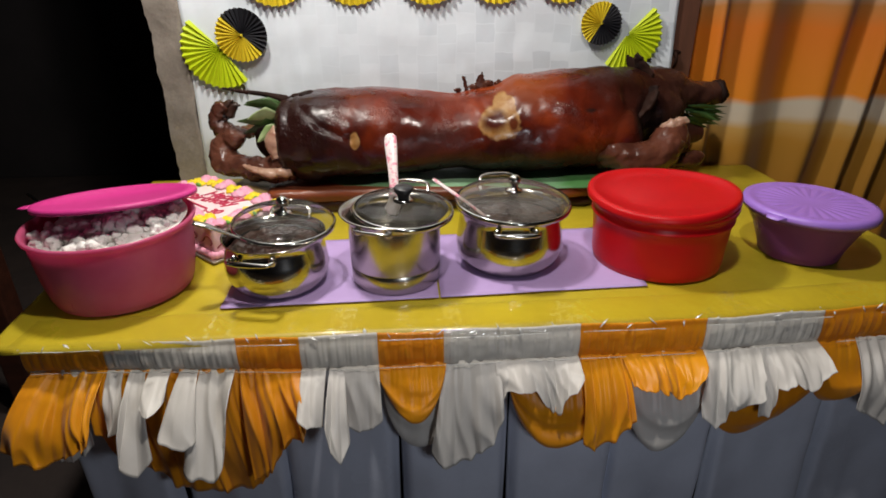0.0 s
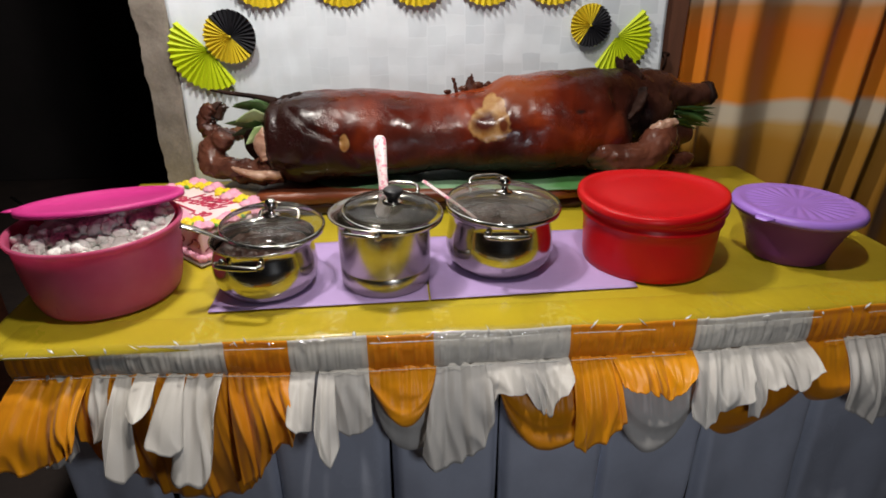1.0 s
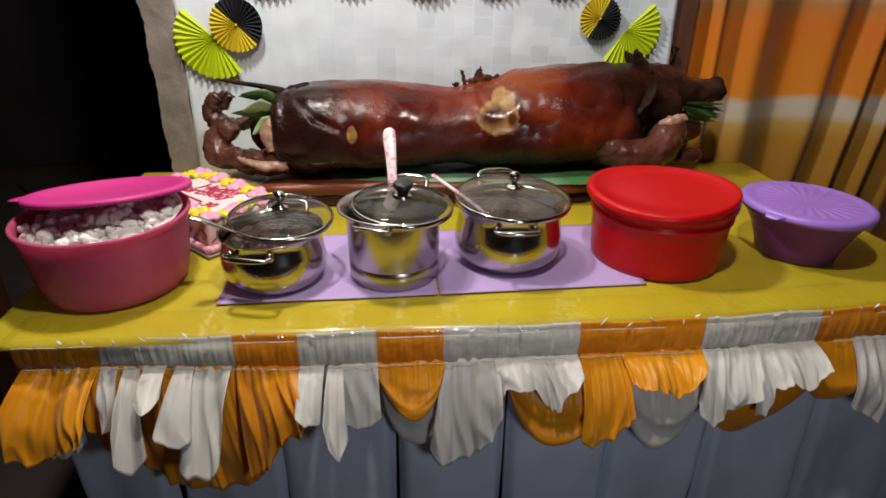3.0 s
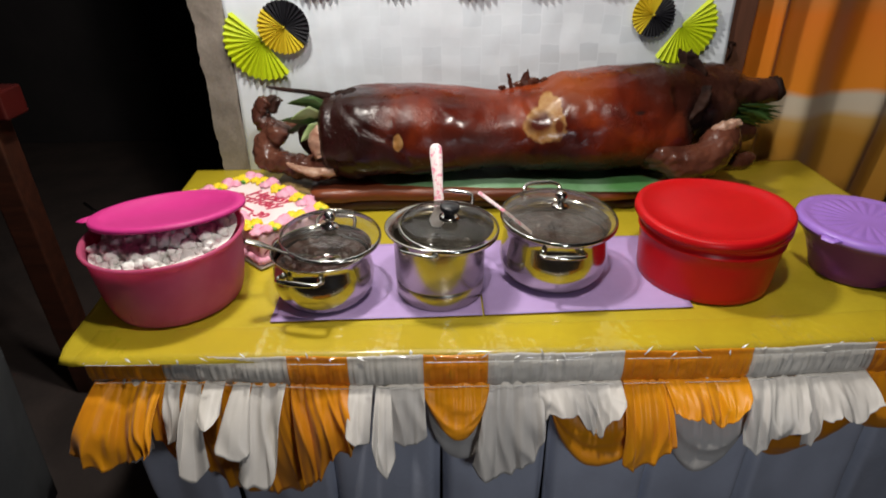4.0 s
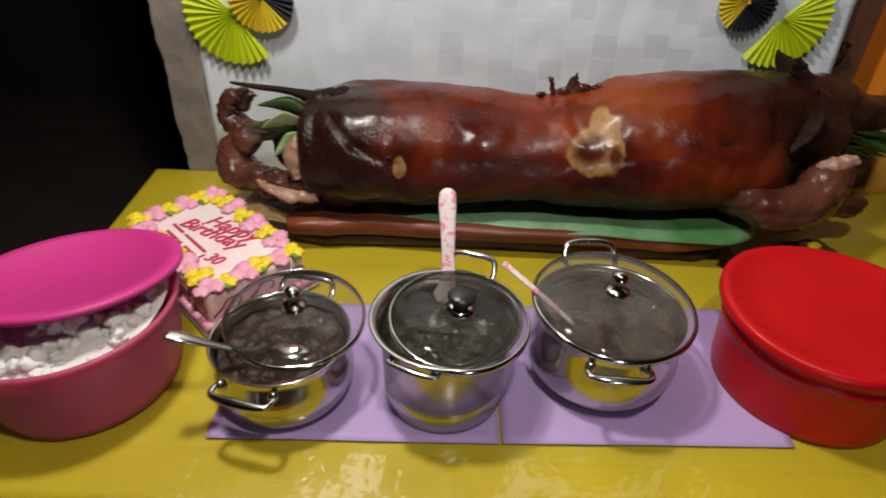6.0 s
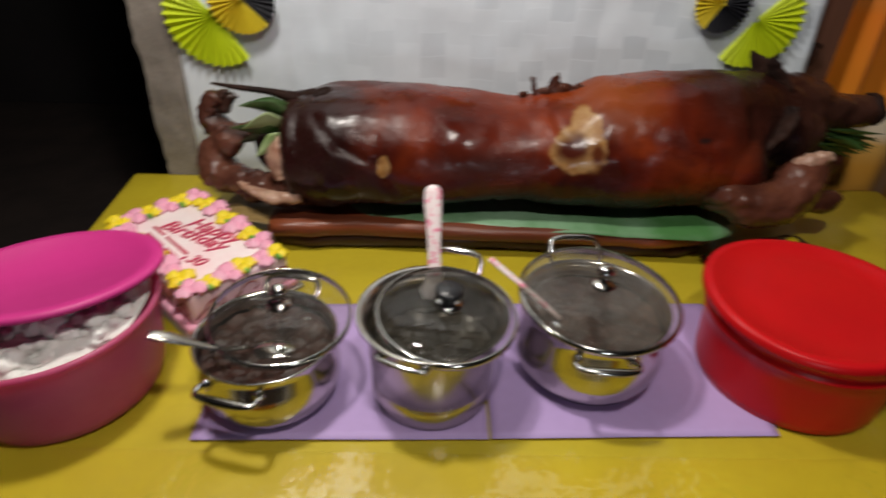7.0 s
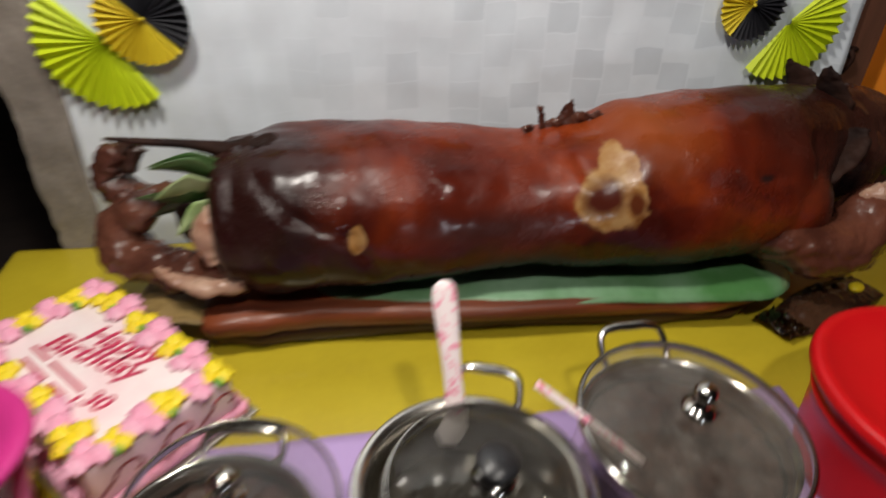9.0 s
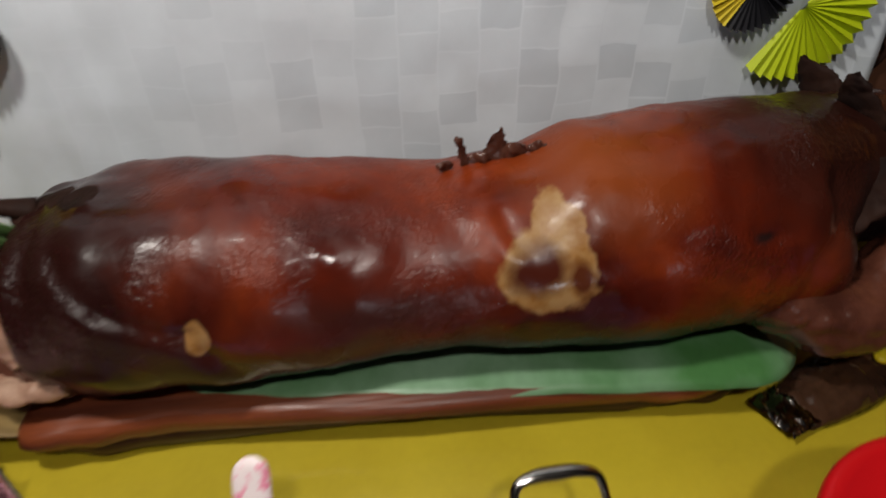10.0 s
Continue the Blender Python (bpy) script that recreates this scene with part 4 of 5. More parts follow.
def roast_skin():
    m = bpy.data.materials.new("glazed_roast_skin")
    m.use_nodes = True
    n, l = m.node_tree.nodes, m.node_tree.links
    p = n["Principled BSDF"]
    tc = n.new("ShaderNodeTexCoord")

    def tex(scale, detail=5.0, dist=0.0):
        t = n.new("ShaderNodeTexNoise")
        t.inputs["Scale"].default_value, t.inputs["Detail"].default_value, t.inputs["Distortion"].default_value = scale, detail, dist
        l.new(tc.outputs["Object"], t.inputs["Vector"])
        return t.outputs["Fac"]

    def ramp(fac, stops):
        r = n.new("ShaderNodeValToRGB")
        e = r.color_ramp.elements
        e[0].position, e[0].color = stops[0][0], (*stops[0][1], 1)
        e[1].position, e[1].color = stops[-1][0], (*stops[-1][1], 1)
        for q, c in stops[1:-1]:
            e.new(q).color = (*c, 1)
        l.new(fac, r.inputs["Fac"])
        return r.outputs["Color"]

    def mix(fac, a, b):
        x = n.new("ShaderNodeMix")
        x.data_type = "RGBA"
        l.new(fac, x.inputs["Factor"])
        l.new(a, x.inputs["A"])
        if isinstance(b, tuple):
            x.inputs["B"].default_value = (*b, 1)
        else:
            l.new(b, x.inputs["B"])
        return x.outputs["Result"]

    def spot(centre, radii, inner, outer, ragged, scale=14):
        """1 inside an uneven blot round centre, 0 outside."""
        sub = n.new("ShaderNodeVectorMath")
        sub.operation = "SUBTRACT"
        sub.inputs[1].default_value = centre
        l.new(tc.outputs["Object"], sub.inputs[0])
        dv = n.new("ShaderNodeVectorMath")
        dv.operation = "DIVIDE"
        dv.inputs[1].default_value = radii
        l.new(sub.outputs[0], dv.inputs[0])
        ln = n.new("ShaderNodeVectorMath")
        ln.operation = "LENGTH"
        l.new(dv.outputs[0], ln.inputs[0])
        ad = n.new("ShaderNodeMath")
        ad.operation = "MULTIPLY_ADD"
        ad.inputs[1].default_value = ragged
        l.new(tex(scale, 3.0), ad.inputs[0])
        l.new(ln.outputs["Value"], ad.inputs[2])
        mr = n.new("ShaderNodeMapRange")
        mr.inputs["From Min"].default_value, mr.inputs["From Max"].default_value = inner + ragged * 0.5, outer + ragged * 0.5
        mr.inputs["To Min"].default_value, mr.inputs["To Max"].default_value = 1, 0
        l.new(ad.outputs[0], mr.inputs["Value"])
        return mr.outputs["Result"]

    base = ramp(tex(5.5, 4, 0.6), [(0.34, (0.040, 0.005, 0.003)), (0.47, (0.105, 0.012, 0.004)), (0.64, (0.21, 0.030, 0.006))])
    base = mix(ramp(tex(60, 3), [(0.45, (0, 0, 0)), (0.75, (0.35, 0.35, 0.35))]), base, (0.07, 0.015, 0.01))
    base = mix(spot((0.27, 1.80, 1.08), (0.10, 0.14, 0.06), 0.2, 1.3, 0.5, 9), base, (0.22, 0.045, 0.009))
    # darker roast at the hams, back of the neck, head and mid flank
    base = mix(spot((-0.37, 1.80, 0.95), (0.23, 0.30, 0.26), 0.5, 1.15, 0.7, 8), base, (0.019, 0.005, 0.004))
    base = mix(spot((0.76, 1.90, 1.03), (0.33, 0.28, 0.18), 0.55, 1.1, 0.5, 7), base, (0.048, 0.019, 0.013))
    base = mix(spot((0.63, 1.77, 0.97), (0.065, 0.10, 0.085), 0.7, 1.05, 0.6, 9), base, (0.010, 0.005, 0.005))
    base = mix(spot((0.02, 1.70, 0.96), (0.13, 0.07, 0.04), 0.3, 1.2, 0.9, 12), base, (0.045, 0.010, 0.007))
    # belly band in near black: the shade under the roast painted into its skin
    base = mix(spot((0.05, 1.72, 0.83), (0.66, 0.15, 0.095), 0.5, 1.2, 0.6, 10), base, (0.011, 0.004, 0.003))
    base = mix(spot((0.56, 1.86, 1.09), (0.18, 0.22, 0.115), 0.3, 1.2, 0.5, 9), base, (0.022, 0.006, 0.004))
    # skin torn away: pale fat, with a darker island of skin left in it
    tan = ramp(tex(38, 4), [(0.35, (0.27, 0.12, 0.028)), (0.6, (0.36, 0.21, 0.085))])
    base = mix(spot((0.212, 1.775, 1.030), (0.034, 0.12, 0.034), 0.86, 1.0, 0.55, 48), base, tan)
    base = mix(spot((0.195, 1.745, 0.988), (0.064, 0.12, 0.048), 0.84, 1.0, 0.55, 40), base, tan)
    base = mix(spot((0.184, 1.735, 0.996), (0.040, 0.12, 0.030), 0.55, 1.12, 0.8, 24), base, (0.060, 0.011, 0.006))
    base = mix(spot((0.232, 1.735, 0.992), (0.014, 0.12, 0.022), 0.6, 1.2, 0.9, 30), base, (0.09, 0.022, 0.008))
    base = mix(spot((-0.193, 1.694, 0.958), (0.013, 0.05, 0.026), 0.85, 1.05, 0.7, 40), base, tan)
    base = mix(spot((0.445, 1.74, 1.02), (0.022, 0.05, 0.007), 0.6, 1.2, 0.8, 40), base, (0.02, 0.008, 0.007))
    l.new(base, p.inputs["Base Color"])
    rg = n.new("ShaderNodeMapRange")
    rg.inputs["From Min"].default_value, rg.inputs["From Max"].default_value = 0.35, 0.65
    rg.inputs["To Min"].default_value, rg.inputs["To Max"].default_value = 0.17, 0.44
    l.new(tex(11, 4), rg.inputs["Value"])
    l.new(rg.outputs["Result"], p.inputs["Roughness"])
    p.inputs["Specular IOR Level"].default_value = 0.24
    b1, b2 = n.new("ShaderNodeBump"), n.new("ShaderNodeBump")
    b1.inputs["Strength"].default_value, b1.inputs["Distance"].default_value = 0.20, 0.012
    b2.inputs["Strength"].default_value, b2.inputs["Distance"].default_value = 0.75, 0.004
    p.inputs["Coat Weight"].default_value, p.inputs["Coat Roughness"].default_value = 0.02, 0.1
    l.new(tex(16, 4), b1.inputs["Height"])
    mask = n.new("ShaderNodeMapRange")
    mask.inputs["From Min"].default_value, mask.inputs["From Max"].default_value = 0.46, 0.62
    l.new(tex(7.5, 2), mask.inputs["Value"])
    grain = n.new("ShaderNodeMath")
    grain.operation = "MULTIPLY"
    l.new(tex(130, 4, 0.8), grain.inputs[0])
    l.new(mask.outputs["Result"], grain.inputs[1])
    l.new(grain.outputs[0], b2.inputs["Height"])
    l.new(b1.outputs["Normal"], b2.inputs["Normal"])
    l.new(b2.outputs["Normal"], p.inputs["Normal"])
    return m


SKIN = roast_skin()
# heights, widths and middle of the body along its length
BACK = [(-0.425, 1.010), (-0.40, 1.046), (-0.30, 1.070), (-0.16, 1.067), (-0.03, 1.060), (0.08, 1.052), (0.18, 1.064), (0.28, 1.094), (0.40, 1.113), (0.50, 1.116), (0.58, 1.108), (0.66, 1.098), (0.72, 1.082), (0.77, 1.055)]
BELLY = [(-0.425, 0.865), (-0.38, 0.835), (-0.28, 0.822), (-0.10, 0.832), (0.08, 0.836), (0.25, 0.828), (0.45, 0.824), (0.56, 0.845), (0.64, 0.885), (0.72, 0.93), (0.77, 0.955)]
HALF = [(-0.425, 0.10), (-0.39, 0.140), (-0.30, 0.160), (-0.16, 0.156), (-0.02, 0.147), (0.10, 0.143), (0.22, 0.148), (0.36, 0.156), (0.48, 0.150), (0.58, 0.132), (0.66, 0.112), (0.72, 0.088), (0.77, 0.06)]
MID = [(-0.425, 1.850), (-0.30, 1.848), (0.0, 1.846), (0.3, 1.846), (0.5, 1.86), (0.66, 1.90), (0.77, 1.905)]


# folds in the skin: from and to (x, z), depth, width
CREASES = [((-0.335, 1.035), (-0.285, 0.995), 0.007, 0.006), ((-0.285, 0.995), (-0.205, 0.962), 0.011, 0.006), ((-0.205, 0.962), (-0.165, 0.900), 0.010, 0.009),
           ((-0.37, 1.02), (-0.355, 0.93), 0.007, 0.008), ((0.43, 1.025), (0.465, 1.018), 0.010, 0.007), ((0.15, 1.045), (0.165, 1.020), 0.008, 0.006), ((0.545, 1.06), (0.585, 0.94), 0.012, 0.012)]


def roast():
    r = thing("roast_pig", (0, 0, 0), "whole roast pig with glossy red-brown crackling, laid on banana leaf", "roast pig")
    bm = bmesh.new()
    nx, na = 230, 110
    rings = []
    for i in range(nx):
        x = -0.412 + 1.182 * i / (nx - 1)
        hi, lo, hw, my = lerp_list(BACK, x), lerp_list(BELLY, x), lerp_list(HALF, x), lerp_list(MID, x)
        cz, hz = (hi + lo) / 2, (hi - lo) / 2
        ring = []
        for k in range(na):
            a = 2 * math.pi * k / na
            c, s = math.cos(a), math.sin(a)
            e = 0.86
            y = my + hw * math.copysign(abs(c) ** e, c) * (1.04 - 0.10 * s)
            z = cz + hz * math.copysign(abs(s) ** 0.92, s)
            d = 0.010 * noise.noise(Vector((x * 6, y * 6, z * 6))) + 0.0045 * noise.noise(Vector((x * 15, y * 15, z * 15))) + 0.0016 * noise.noise(Vector((x * 45, y * 45, z * 30)))
            if c < 0.2:
                for (xa, za), (xb, zb), depth, wid in CREASES:
                    t = max(0.0, min(1.0, ((x - xa) * (xb - xa) + (z - za) * (zb - za)) / ((xb - xa) ** 2 + (zb - za) ** 2)))
                    off = (x - xa - t * (xb - xa)) * (zb - za) - (z - za - t * (zb - za)) * (xb - xa)
                    gap = math.hypot(x - xa - t * (xb - xa), z - za - t * (zb - za))
                    d -= 0.6 * depth * math.exp(-(gap / wid) ** 2) * (1.0 + 0.5 * noise.noise(Vector((x * 40, z * 40, 0)))) - (0.3 * depth * math.exp(-((gap - 2.5 * wid) / (2 * wid)) ** 2) if off > 0 else 0.0)
            ring.append(bm.verts.new((x, y + d * c, z + d * s)))
        rings.append(ring)
    for a, b in zip(rings, rings[1:]):
        for k in range(na):
            bm.faces.new((a[k], a[(k + 1) % na], b[(k + 1) % na], b[k]))
    bm.faces.new(rings[0][::-1])
    bm.faces.new(rings[-1])
    # head, cheeks, snout, jaw and haunches run into the body
    tube([(0.58, 1.890, 1.01), (0.66, 1.897, 1.024), (0.73, 1.903, 1.028), (0.79, 1.905, 1.022), (0.84, 1.905, 1.020), (0.885, 1.905, 1.026), (0.898, 1.905, 1.028)], [0.088, 0.088, 0.074, 0.052, 0.041, 0.037, 0.032], 40, 0.95, 60, bm)
    tube([(0.62, 1.88, 0.95), (0.71, 1.88, 0.93), (0.79, 1.89, 0.918), (0.840, 1.892, 0.912), (0.856, 1.892, 0.912)], [0.070, 0.060, 0.042, 0.032, 0.022], 32, 0.9, 50, bm)
    ellipsoid((0.735, 1.862, 1.058), (0.028, 0.022, 0.018), 24, 16, bm)
    ellipsoid((0.68, 1.835, 0.985), (0.075, 0.05, 0.07), 24, 16, bm)
    ellipsoid((-0.32, 1.775, 0.930), (0.100, 0.088, 0.105), 40, 28, bm)
    ellipsoid((-0.33, 1.91, 0.93), (0.09, 0.08, 0.10), 28, 20, bm)
    ellipsoid((0.53, 1.765, 0.93), (0.085, 0.062, 0.095), 40, 28, bm)
    bm.normal_update()
    for v in bm.verts:
        k = max(0.0, min(1.0, (v.co.x - 0.58) / 0.1))
        if k:
            v.co += v.normal * k * (0.007 * noise.noise(v.co * 22) + 0.005 * noise.noise(v.co * 48))
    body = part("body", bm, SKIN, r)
    rm = body.modifiers.new("merge", "REMESH")
    rm.mode, rm.voxel_size, rm.use_smooth_shade = "VOXEL", 0.0045, True
    sm = body.modifiers.new("even", "SMOOTH")
    sm.factor, sm.iterations = 0.5, 9
    # hind legs, folded back
    def lumpy(bm, amp, freq, seed):
        bm.normal_update()
        for v in bm.verts:
            v.co += v.normal * amp * (1.1 * noise.noise(v.co * freq * 0.7 + Vector((seed, 0, 0))) + 1.6 * (0.22 - abs(noise.noise(v.co * freq * 1.2 + Vector((3, 0, seed))))) + 1.1 * (0.2 - abs(noise.noise(v.co * freq * 3.0 + Vector((0, seed, 0))))))
        return bm

    bm = tube([(-0.37, 1.765, 0.872), (-0.45, 1.770, 0.862), (-0.52, 1.795, 0.862), (-0.578, 1.835, 0.874), (-0.585, 1.850, 0.905), (-0.560, 1.855, 0.938), (-0.530, 1.855, 0.950)],
              [0.048, 0.036, 0.034, 0.042, 0.040, 0.036, 0.020], 40, 0.9, 80)
    ellipsoid((-0.580, 1.842, 0.880), (0.032, 0.036, 0.032), 24, 18, bm)
    ellipsoid((-0.545, 1.848, 0.938), (0.028, 0.032, 0.030), 24, 18, bm)
    near = part("hind_leg", lumpy(bm, 0.008, 22, 2.0), M["shank"], r, "dark shrivelled shank")
    q = near.modifiers.new("merge", "REMESH")
    q.mode, q.voxel_size, q.use_smooth_shade = "VOXEL", 0.004, True
    part("meat", lumpy(tube([(-0.375, 1.735, 0.872), (-0.43, 1.728, 0.866), (-0.475, 1.742, 0.872), (-0.515, 1.768, 0.880)], [0.026, 0.022, 0.015, 0.005], 40, 0.6, 60), 0.004, 20, 5.0), M["flesh"], near, "pale exposed meat")
    part("fat", lumpy(tube([(-0.405, 1.735, 0.905), (-0.412, 1.745, 0.945), (-0.405, 1.762, 0.985)], [0.020, 0.026, 0.012], 24, 0.9, 30), 0.005, 30, 1.0), M["flesh"], near, "pale exposed fat")
    # solid black lump in place of the shade inside the opening
    part("cavity", lumpy(ellipsoid((-0.435, 1.835, 0.940), (0.050, 0.058, 0.062), 26, 18), 0.010, 24, 7.0), M["char"], r, "black lump standing in for the shaded opening under the tail")
    bm = tube([(-0.40, 1.885, 0.955), (-0.47, 1.895, 0.950), (-0.53, 1.905, 0.940), (-0.58, 1.91, 0.942), (-0.606, 1.915, 0.968), (-0.600, 1.918, 0.995), (-0.578, 1.918, 1.016)],
              [0.034, 0.021, 0.020, 0.030, 0.030, 0.029, 0.021], 40, 0.9, 80)
    far = part("hind_leg", lumpy(bm, 0.007, 24, 4.0), M["shank"], r, "dark shrivelled shank")
    for dx, dz in ((0.0, 0.0), (0.016, -0.014)):
        part("hoof", lumpy(tube([(-0.588 + dx, 1.916, 1.000 + dz), (-0.570 + dx, 1.914, 1.022 + dz * 0.6), (-0.554 + dx, 1.912, 1.030 + dz)], [0.018, 0.012, 0.003], 14, 0.8, 14), 0.003, 60, 1.0), M["hoof"], far, "charred hoof")
    part("hoof", tube([(-0.538, 1.857, 0.948), (-0.518, 1.858, 0.945), (-0.502, 1.858, 0.936)], [0.02, 0.016, 0.006], 14, 0.8, 14), M["hoof"], near, "charred hoof")
    # forelegs, tucked under the jaw
    bm = tube([(0.515, 1.760, 0.905), (0.560, 1.728, 0.885), (0.610, 1.718, 0.878), (0.655, 1.728, 0.895), (0.690, 1.752, 0.925), (0.720, 1.775, 0.955)], [0.058, 0.054, 0.050, 0.048, 0.046, 0.030], 44, 0.95, 70)
    ellipsoid((0.725, 1.785, 0.910), (0.050, 0.032, 0.046), 30, 20, bm)
    ellipsoid((0.690, 1.775, 0.870), (0.060, 0.040, 0.034), 30, 20, bm)
    fore = part("foreleg", lumpy(bm, 0.007, 15, 3.0), M["foreleg"], r, "wrinkled pale brown shank")
    q = fore.modifiers.new("merge", "REMESH")
    q.mode, q.voxel_size, q.use_smooth_shade = "VOXEL", 0.004, True
    part("foreleg", lumpy(tube([(0.67, 1.79, 0.864), (0.72, 1.78, 0.856), (0.77, 1.782, 0.856), (0.805, 1.79, 0.862), (0.822, 1.795, 0.866)], [0.036, 0.032, 0.028, 0.022, 0.008], 34, 0.7, 54), 0.006, 18, 1.5), M["foreleg"], r, "wrinkled pale brown shank")
    part("meat", lumpy(ellipsoid((0.700, 1.748, 0.968), (0.040, 0.014, 0.016), 36, 24, rot=Matrix.Rotation(-0.3, 4, "Y")), 0.007, 26, 9.0), M["flesh"], fore, "pale exposed meat")
    # ears
    for base, tip, w in (((0.655, 1.955, 1.070), (0.630, 2.000, 1.128), 0.030), ((0.645, 1.862, 1.060), (0.612, 1.868, 1.150), 0.034), ((0.640, 1.805, 1.062), (0.578, 1.762, 0.965), 0.040)):
        base, tip = Vector(base), Vector(tip)
        part("ear", lumpy(tube([base, base.lerp(tip, 0.35) + Vector((0.006, 0, 0)), base.lerp(tip, 0.75), tip], [w * 0.8, w, w * 0.62, 0.003], 24, 0.28, 34, up=(1, 0.3, 0)), 0.004, 40, base.y), M["char"], r, "black charred ear")
    part("snout_disc", lumpy(tube([(0.888, 1.905, 1.027), (0.900, 1.905, 1.029), (0.908, 1.905, 1.030)], [0.038, 0.040, 0.030], 30, 0.9), 0.004, 50, 2.0), M["char"], r, "blackened snout end")
    # curled skin along the back and the stiff tail
    rnd = random.Random(7)
    for x, h, w, dx in ((0.102, 0.012, 0.010, -0.014), (0.122, 0.040, 0.006, -0.008), (0.138, 0.014, 0.014, 0.012), (0.158, 0.046, 0.015, 0.008), (0.180, 0.022, 0.018, 0.018), (0.210, 0.012, 0.014, 0.014)):
        zb = lerp_list(BACK, x) - 0.006
        part("skin_flake", lumpy(tube([(x, 1.868, zb), (x + dx * 0.5, 1.866, zb + h * 0.6), (x + dx, 1.862, zb + h)], [w, w * 0.8, 0.002], 14, 0.22, 14, up=(0, 1, 0)), 0.004, 70, x * 90), M["shank"], r)
    for i in range(4):
        x = -0.392 + 0.022 * i
        zb = lerp_list(BACK, x) - 0.006
        part("skin_flake", lumpy(ellipsoid((x, 1.845 + rnd.uniform(-0.02, 0.02), zb), (0.024, 0.026, rnd.uniform(0.003, 0.006)), 28, 18), 0.004, 45, i), M["char"], r)
    part("tail", tube([(-0.39, 1.845, 1.040), (-0.44, 1.825, 1.060), (-0.50, 1.808, 1.073), (-0.545, 1.796, 1.084)], [0.018, 0.009, 0.007, 0.003], 12, 0.8, 24), M["char"], r, "stiff charred tail")
    return r


roast()


def leaf_blade(name, base, tip, width, bend, material, group):
    b, t = Vector(base), Vector(tip)
    d = t - b
    side = d.cross(Vector((0.2, 1, 0.35))).normalized()
    nrm = side.cross(d).normalized()

    def f(u, v):
        w = width * (min(1, 0.25 + u / 0.5) if u < 0.375 else (1 - u) / 0.625) ** 0.85
        return b + d * u + side * (v - 0.5) * 2 * w + nrm * (bend * math.sin(math.pi * u) + 0.18 * w * abs(v - 0.5) * 2 + 0.12 * w * noise.noise(Vector((u * 4, v * 3, width * 900))))
    ob = part(name, sheet(14, 7, f), material)
    return tagged(solid(ob, 0.0007), "fresh green leaf stuffed into the roast", "leaf", group)


for b, t, w, k, key in [((-0.39, 1.79, 1.020), (-0.480, 1.755, 1.052), 0.022, 0.012, "leaf"), ((-0.39, 1.80, 1.005), (-0.515, 1.770, 1.000), 0.021, -0.01, "dark_leaf"), ((-0.40, 1.78, 1.010), (-0.478, 1.742, 1.010), 0.024, 0.01, "pale_leaf"),
                        ((-0.40, 1.79, 0.990), (-0.505, 1.78, 0.962), 0.018, 0.006, "dark_leaf"), ((-0.39, 1.81, 1.03), (-0.495, 1.79, 1.040), 0.022, 0.006, "leaf"), ((-0.40, 1.78, 0.985), (-0.462, 1.75, 0.945), 0.020, 0.01, "pale_leaf")]:
    leaf_blade("leaf", b, t, w, k, M[key], "leaves at the tail")
rl = random.Random(11)
for i in range(34):
    y = 1.880 + rl.uniform(-0.03, 0.03)
    z = 0.945 + rl.uniform(0, 0.055)
    leaf_blade("leaf", (0.79 + rl.uniform(-0.02, 0.02), y, z), (0.860 + rl.uniform(0, 0.045), y + rl.uniform(-0.03, 0.02), z + rl.uniform(-0.040, 0.008)), rl.uniform(0.004, 0.009), rl.uniform(-0.006, 0.006), M["dark_leaf"], "leaves in the mouth")


def dry_leaf():
    def f(u, v):
        x, y = -0.575 + 0.15 * u + 0.02 * v, 1.70 + 0.19 * v
        return (x, y, TOP + 0.060 + 0.010 * math.sin(3 * u + 2 * v) - 0.045 * max(0, 0.4 - u) + 0.004 * noise.noise(Vector((x * 30, y * 30, 1))))
    ob = part("dry_leaf", sheet(30, 24, f), M["dry_leaf"])
    tagged(solid(ob, 0.001), "dry tan leaf folded under the hind legs", "leaf")


dry_leaf()


